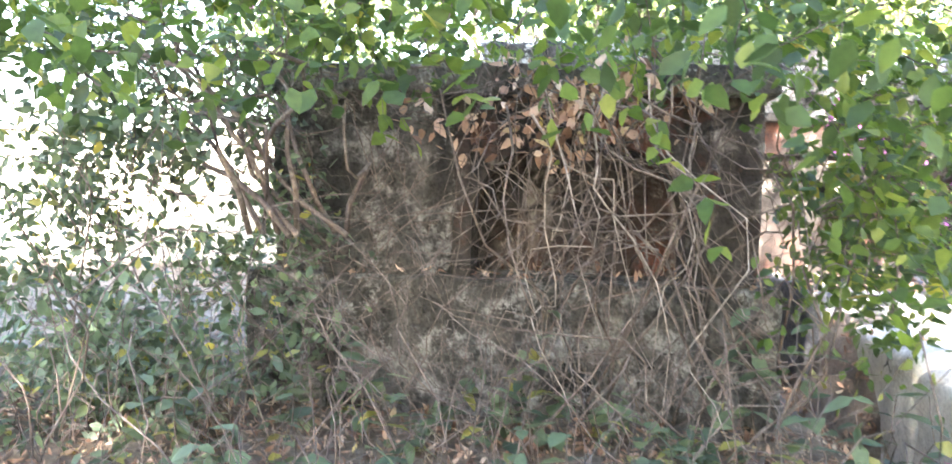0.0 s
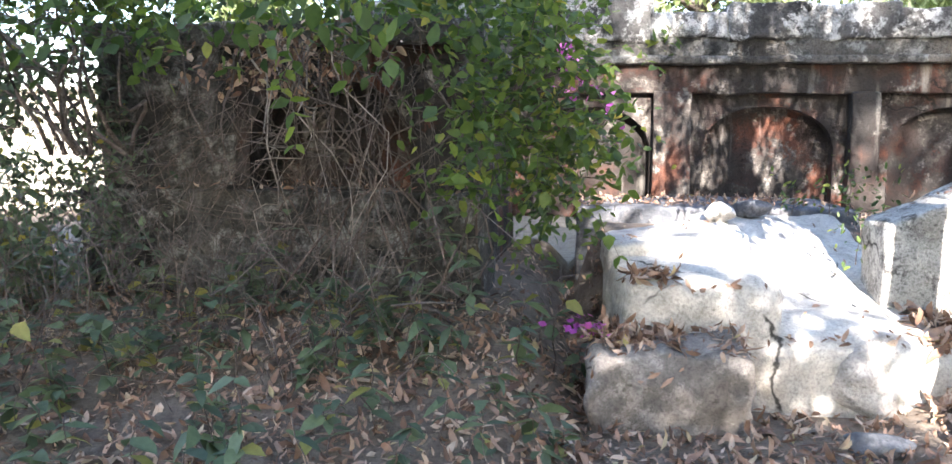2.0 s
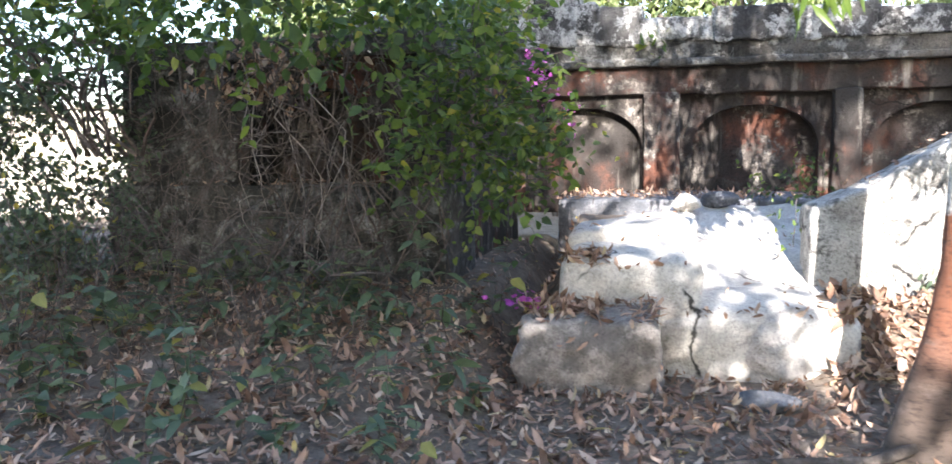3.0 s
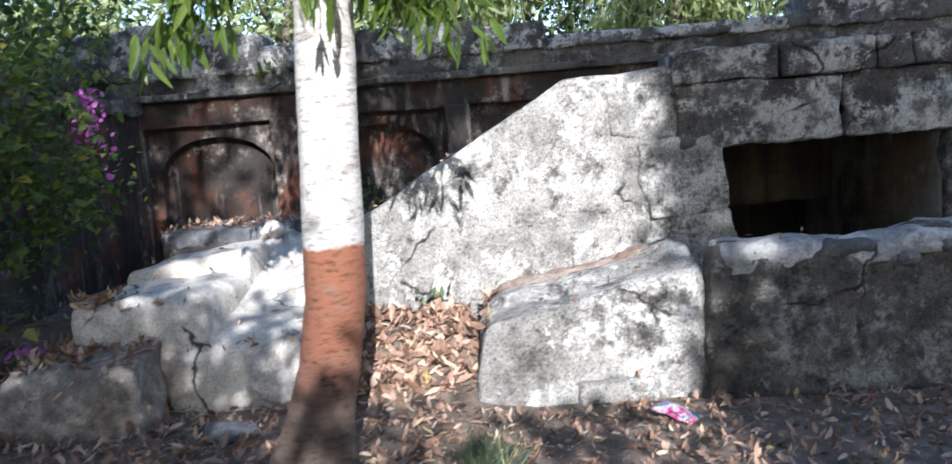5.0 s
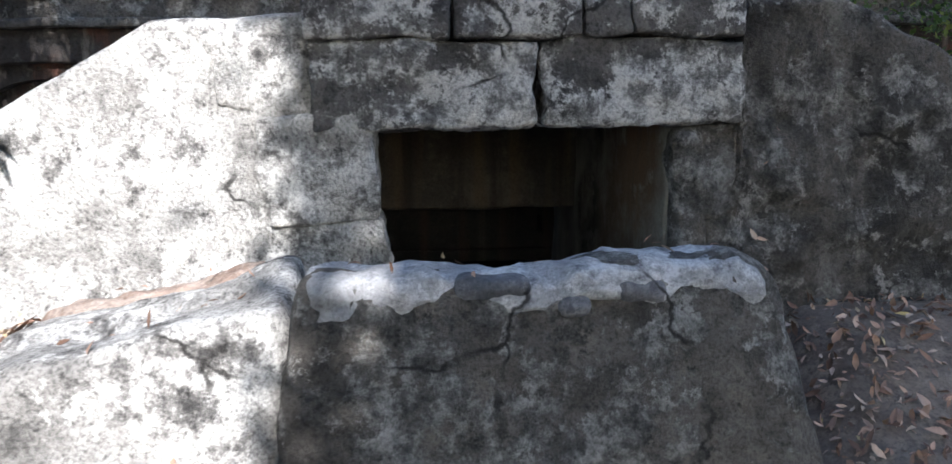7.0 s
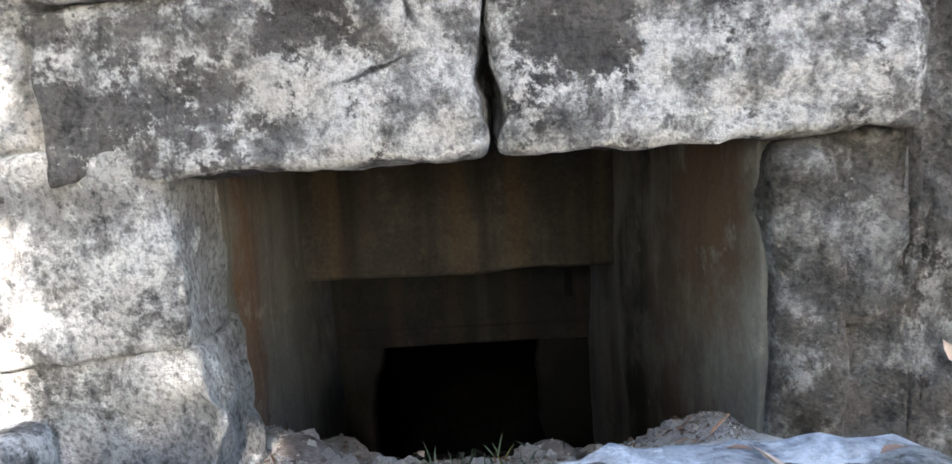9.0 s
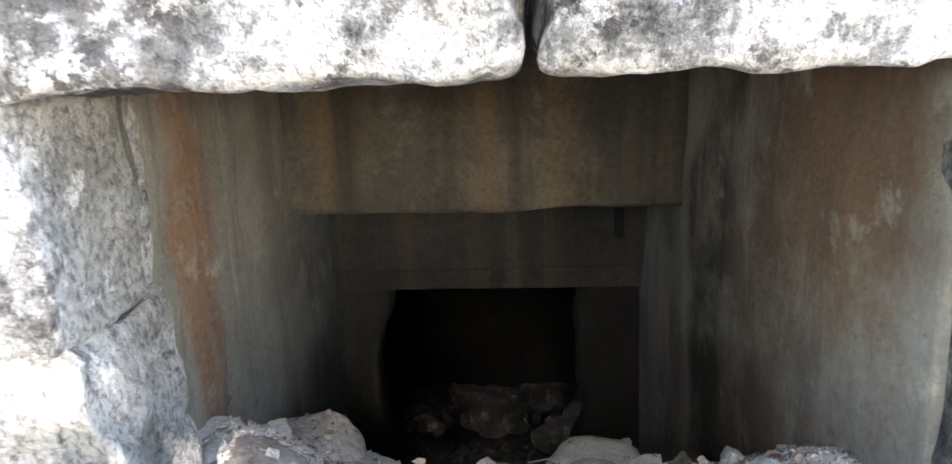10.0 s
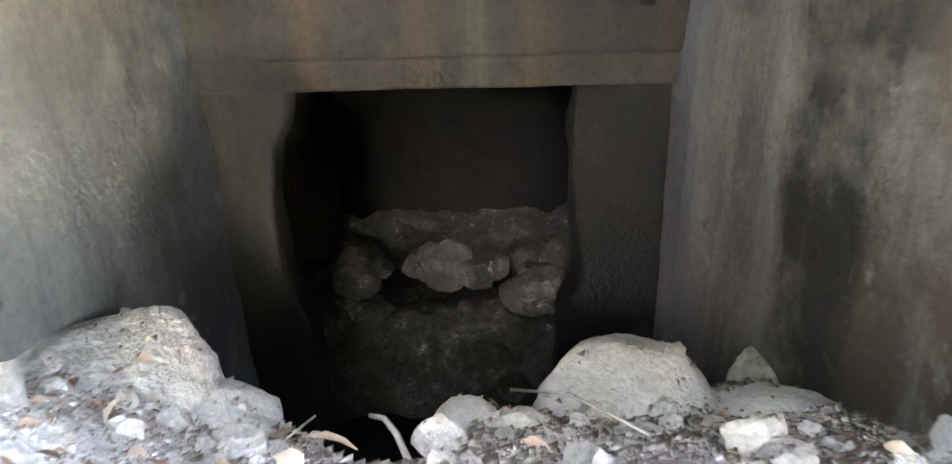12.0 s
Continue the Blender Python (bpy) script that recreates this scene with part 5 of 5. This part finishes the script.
def little_plant(at, n, size, label, mat=HERB_LEAF, h=0.12):
    e = tagged(empty("small_plant", at), label, "plant")
    tubes("stem", [arc((0, 0, -0.02), (0.01, -0.03, h), 0, 0.004, 0.002, 0.02, 6)], TWIG, e, 4)
    p = np.array([0.0, -0.02, h * 0.6]) + rng.normal(size=(n, 3)) * np.array([h * 0.3, h * 0.2, h * 0.3])
    scatter("leaves", p, mat, e, size=size, slim=0.45, droop=-0.2)
    return e


little_plant((-1.87, -0.08, 0.4), 16, (0.05, 0.08), "small dark-leaved plant at the foot of the parapet", h=0.14)
little_plant((-0.36, 0.3, 0.0), 10, (0.03, 0.05), "small weed in the mouth")
little_plant((-3.55, 2.84, 2.165), 16, (0.08, 0.14), "green sprig growing from the ruined wall", BUSH_LEAF, h=0.25)
for x, y, z in ((-2.42, 0.5, 1.0), (-2.5, 0.9, 1.05), (-2.7, 1.6, 0.92), (-2.45, 1.5, 1.0), (-2.6, 0.35, 0.8)):
    little_plant((x, y, z - 0.12), 40, (0.03, 0.06), "weed growing beside the parapet", BUSH_LEAF, h=0.3)

# crumpled snack packet by the front block
pv, pf = [], []
for j in range(9):
    for i in range(7):
        u, v = i / 6 - 0.5, j / 8 - 0.5
        pv.append((u * 0.15, v * 0.23, 0.02 + 0.03 * (1 - 4 * u * u) * (1 - 3.4 * v * v) + 0.012 * noise.noise(Vector((u * 9, v * 9, 2)))))
for j in range(8):
    for i in range(6):
        pf.append((j * 7 + i, j * 7 + i + 1, (j + 1) * 7 + i + 1, (j + 1) * 7 + i))
wm, wnodes, wl, wp = material("glossy_wrapper")
wr = ramp(wnodes, [(0.36, (0.4, 0.04, 0.16)), (0.43, (0.55, 0.2, 0.34)), (0.5, (0.6, 0.58, 0.57)), (0.62, (0.12, 0.18, 0.36))])
wl.new(noise_tex(wnodes, wl, wnodes.new("ShaderNodeTexCoord").outputs["Object"], 14.0, 2), wr.inputs[0])
wl.new(wr.outputs[0], wp.inputs["Base Color"])
wp.inputs["Roughness"].default_value, wp.inputs["Metallic"].default_value = 0.25, 0.3
packet = tagged(solid("snack_packet", pv, pf, wm), "crumpled shiny pink and silver snack packet", "litter")
packet.modifiers.new("thickness", "SOLIDIFY").thickness = 0.004
packet.matrix_world = pose(-0.6, -1.2, 0.02, 12, 0, 50)


# ---------- trees around ----------
def tree(at, height, spread, crown_low, n, mat, label, leaf=(0.14, 0.26), drooping=False, trunk_r=0.16, seed=1, name="tree", group="", sun_gap=None):
    random.seed(seed)
    e = tagged(empty(name, at), label, "tree", group)
    top = (random.uniform(-0.3, 0.3), random.uniform(-0.3, 0.3), height * 0.92)
    main = arc((0, 0, -0.2), top, 0, trunk_r, trunk_r * 0.2, 0.25, 14)
    tubes("trunk", [main], BARK, e, 10)
    limbs, cl = [], []
    for i in range(22 if not drooping else 14):
        k = random.uniform(0.25, 0.97)
        z = crown_low + (height - crown_low) * k
        p, r = main[min(13, int(13 * min(1, z / height)))]
        a = random.uniform(0, 2 * math.pi)
        reach = spread * random.uniform(0.55, 1.0) * (1.0 if not drooping else (1.15 - k))
        end = Vector((math.cos(a) * reach, math.sin(a) * reach, z + (random.uniform(0.0, 0.8) if not drooping else -random.uniform(0.2, 0.8)))) + Vector((p.x, p.y, 0))
        limbs.append(arc((p.x, p.y, z - 0.6), end, 0.2, r * 0.4, 0.012, 0.2, 8))
        for t in (0.45, 0.65, 0.85, 1.0):
            q = limbs[-1][min(7, int(7 * t))][0]
            cl.append((q.x, q.y, q.z, 1.0))
    for lb in limbs:
        tubes("limb", [lb], BARK, e, 5)
    sd = (spread * 0.17, spread * 0.17, (height - crown_low) * 0.07)
    leaves_at = clumps(n, cl, sd)
    # Drops the leaves on one side so that sun still reaches the parapet.
    if sun_gap is not None:
        leaves_at = leaves_at[leaves_at[:, 0] > sun_gap]
    scatter("crown", leaves_at, mat, e, size=leaf, slim=0.3 if drooping else 0.5, droop=1.4 if drooping else 0.4, simple=True)
    return e


# woods beyond the ruined wall
random.seed(3)
spots = [(-11, 13), (-8.2, 17), (-5.5, 11.5), (-3.6, 15), (-2.0, 11), (-0.6, 17), (2.1, 11.8), (3.6, 16), (6.4, 12.5), (9.5, 15), (12.5, 12), (0.9, 21), (5, 22), (-4, 22), (16, 18), (-14, 19)]
for i, (x, y) in enumerate(spots):
    tree((x, y, 0), random.uniform(7, 10), random.uniform(1.8, 2.8), 1.6, 3400, TREE_LEAF if i % 2 else SUNNY_LEAF, "leafy tree in the sunlit wood behind the ruin", seed=40 + i, group="trees of the wood", trunk_r=random.uniform(0.13, 0.24))
for i, (x, y) in enumerate(((0.35, 8.2), (2.35, 8.6), (3.6, 8.4), (5.7, 8.8), (-1.6, 9.0))):
    tree((x, y, 0), 7.5, 0.75, 1.3, 4200, SUNNY_LEAF, "slender tree with pale drooping foliage behind the ruin", leaf=(0.16, 0.28), drooping=True, seed=70 + i, trunk_r=0.09, group="drooping trees behind the ruin")
for i in range(26):
    x, y = -15 + i * 1.3 + random.uniform(-0.4, 0.4), random.uniform(13, 20)
    if x < -6.5 and y < 16:
        continue
    e = tagged(empty("shrub", (x, y, 0)), "leafy green shrub under the trees", "bush", "shrubs of the wood")
    c2 = [(random.gauss(0, 0.7), random.gauss(0, 0.6), random.uniform(0.3, 3.4), 1) for k in range(18)]
    scatter("leaves", clumps(1500, c2, (0.25, 0.25, 0.22)), TREE_LEAF if i % 3 else SUNNY_LEAF, e, size=(0.12, 0.22), simple=True)

# unseen trees and shrubs added behind the path, placed to shade the ruin
for i, (x, y, h, sp, lo, n) in enumerate(((3.5, -11.0, 9.5, 2.2, 2.2, 11500), (6.6, -10.5, 9.5, 2.6, 2.0, 8500), (8.8, -11.5, 9, 2.8, 2.0, 5000), (-4.3, -11.5, 10.5, 2.3, 2.0, 13500), (-7.6, -10.5, 10.0, 2.6, 2.0, 10000), (-10.8, -11, 9, 2.8, 2.0, 5000), (4.8, -13.5, 11, 2.6, 2.5, 9500), (-6.0, -13.5, 12.0, 2.8, 2.5, 9000), (3.9, -14.5, 13.0, 4.2, 8.4, 13000), (-2.4, -15.0, 13.8, 2.6, 9.6, 7000), (2.72, -12.0, 8.7, 0.75, 5.2, 4500))):
    tree((x, y, 0), h, sp, lo, n, TREE_LEAF, "unseen broad leafy tree added behind the path to cast shade", leaf=(0.18, 0.34), seed=90 + i, trunk_r=0.2, group="shade trees", sun_gap=-2.15 if i == 0 else None)
for i in range(9):
    x = -5.0 + i * 1.0 + random.uniform(-0.3, 0.3)
    e = tagged(empty("shrub", (x, -10.5 + random.uniform(-0.8, 0.8), 0)), "unseen tall leafy shrub added behind the path to cast shade", "bush", "shrubs beside the path")
    c2 = [(random.gauss(0, 0.5), random.gauss(0, 0.5), random.uniform(0.3, 4.85 if x < -1.2 else (4.8 if x < -0.1 else 3.9)), 1) for k in range(24)]
    scatter("leaves", clumps(1900, c2, (0.24, 0.24, 0.2)), TREE_LEAF, e, size=(0.12, 0.24), simple=True)

# flowering bush at the far end of the ruin
fb = tagged(empty("flowering_bush", (4.6, 2.2, 0.4)), "green bush with purple flowers against the ruin", "bush")
c3 = [(random.gauss(0, 0.45), random.gauss(0, 0.3), random.uniform(0.2, 2.9), 1) for k in range(60)]
scatter("leaves", clumps(6500, c3, (0.14, 0.14, 0.12)), BUSH_LEAF, fb, size=(0.04, 0.08), slim=0.6, simple=True)
scatter("flower", clumps(60, c3[:7], (0.06, 0.06, 0.06)), PETAL, fb, size=(0.03, 0.05), slim=0.8, droop=0)
tubes("stem", [arc((0, 0, -0.1), (0.2, 0, 1.6), 0, 0.02, 0.005, 0.15, 8)], BARK, fb, 5)

# pale boundary wall and bright ground in the open side
FAR_WALL = stone_material("cream_plaster", [(0.3, (0.32, 0.29, 0.24)), (0.7, (0.48, 0.45, 0.38))], [(0.3, (0.3, 0.27, 0.23)), (0.7, (0.46, 0.43, 0.37))], 1.0, scale=0.8, bump=0.1)
yard = tagged(empty("boundary_wall"), "sunlit cream boundary wall in the distance", "wall", kind="structure")
piece("wall_panel", yard, FAR_WALL, -26, -7.0, 10.2, 10.5, 0, 2.3, rough=0.02, res=0.5)
piece("coping", yard, FAR_WALL, -26, -7.0, 10.1, 10.6, 2.3, 2.4, rough=0.02, res=0.5)
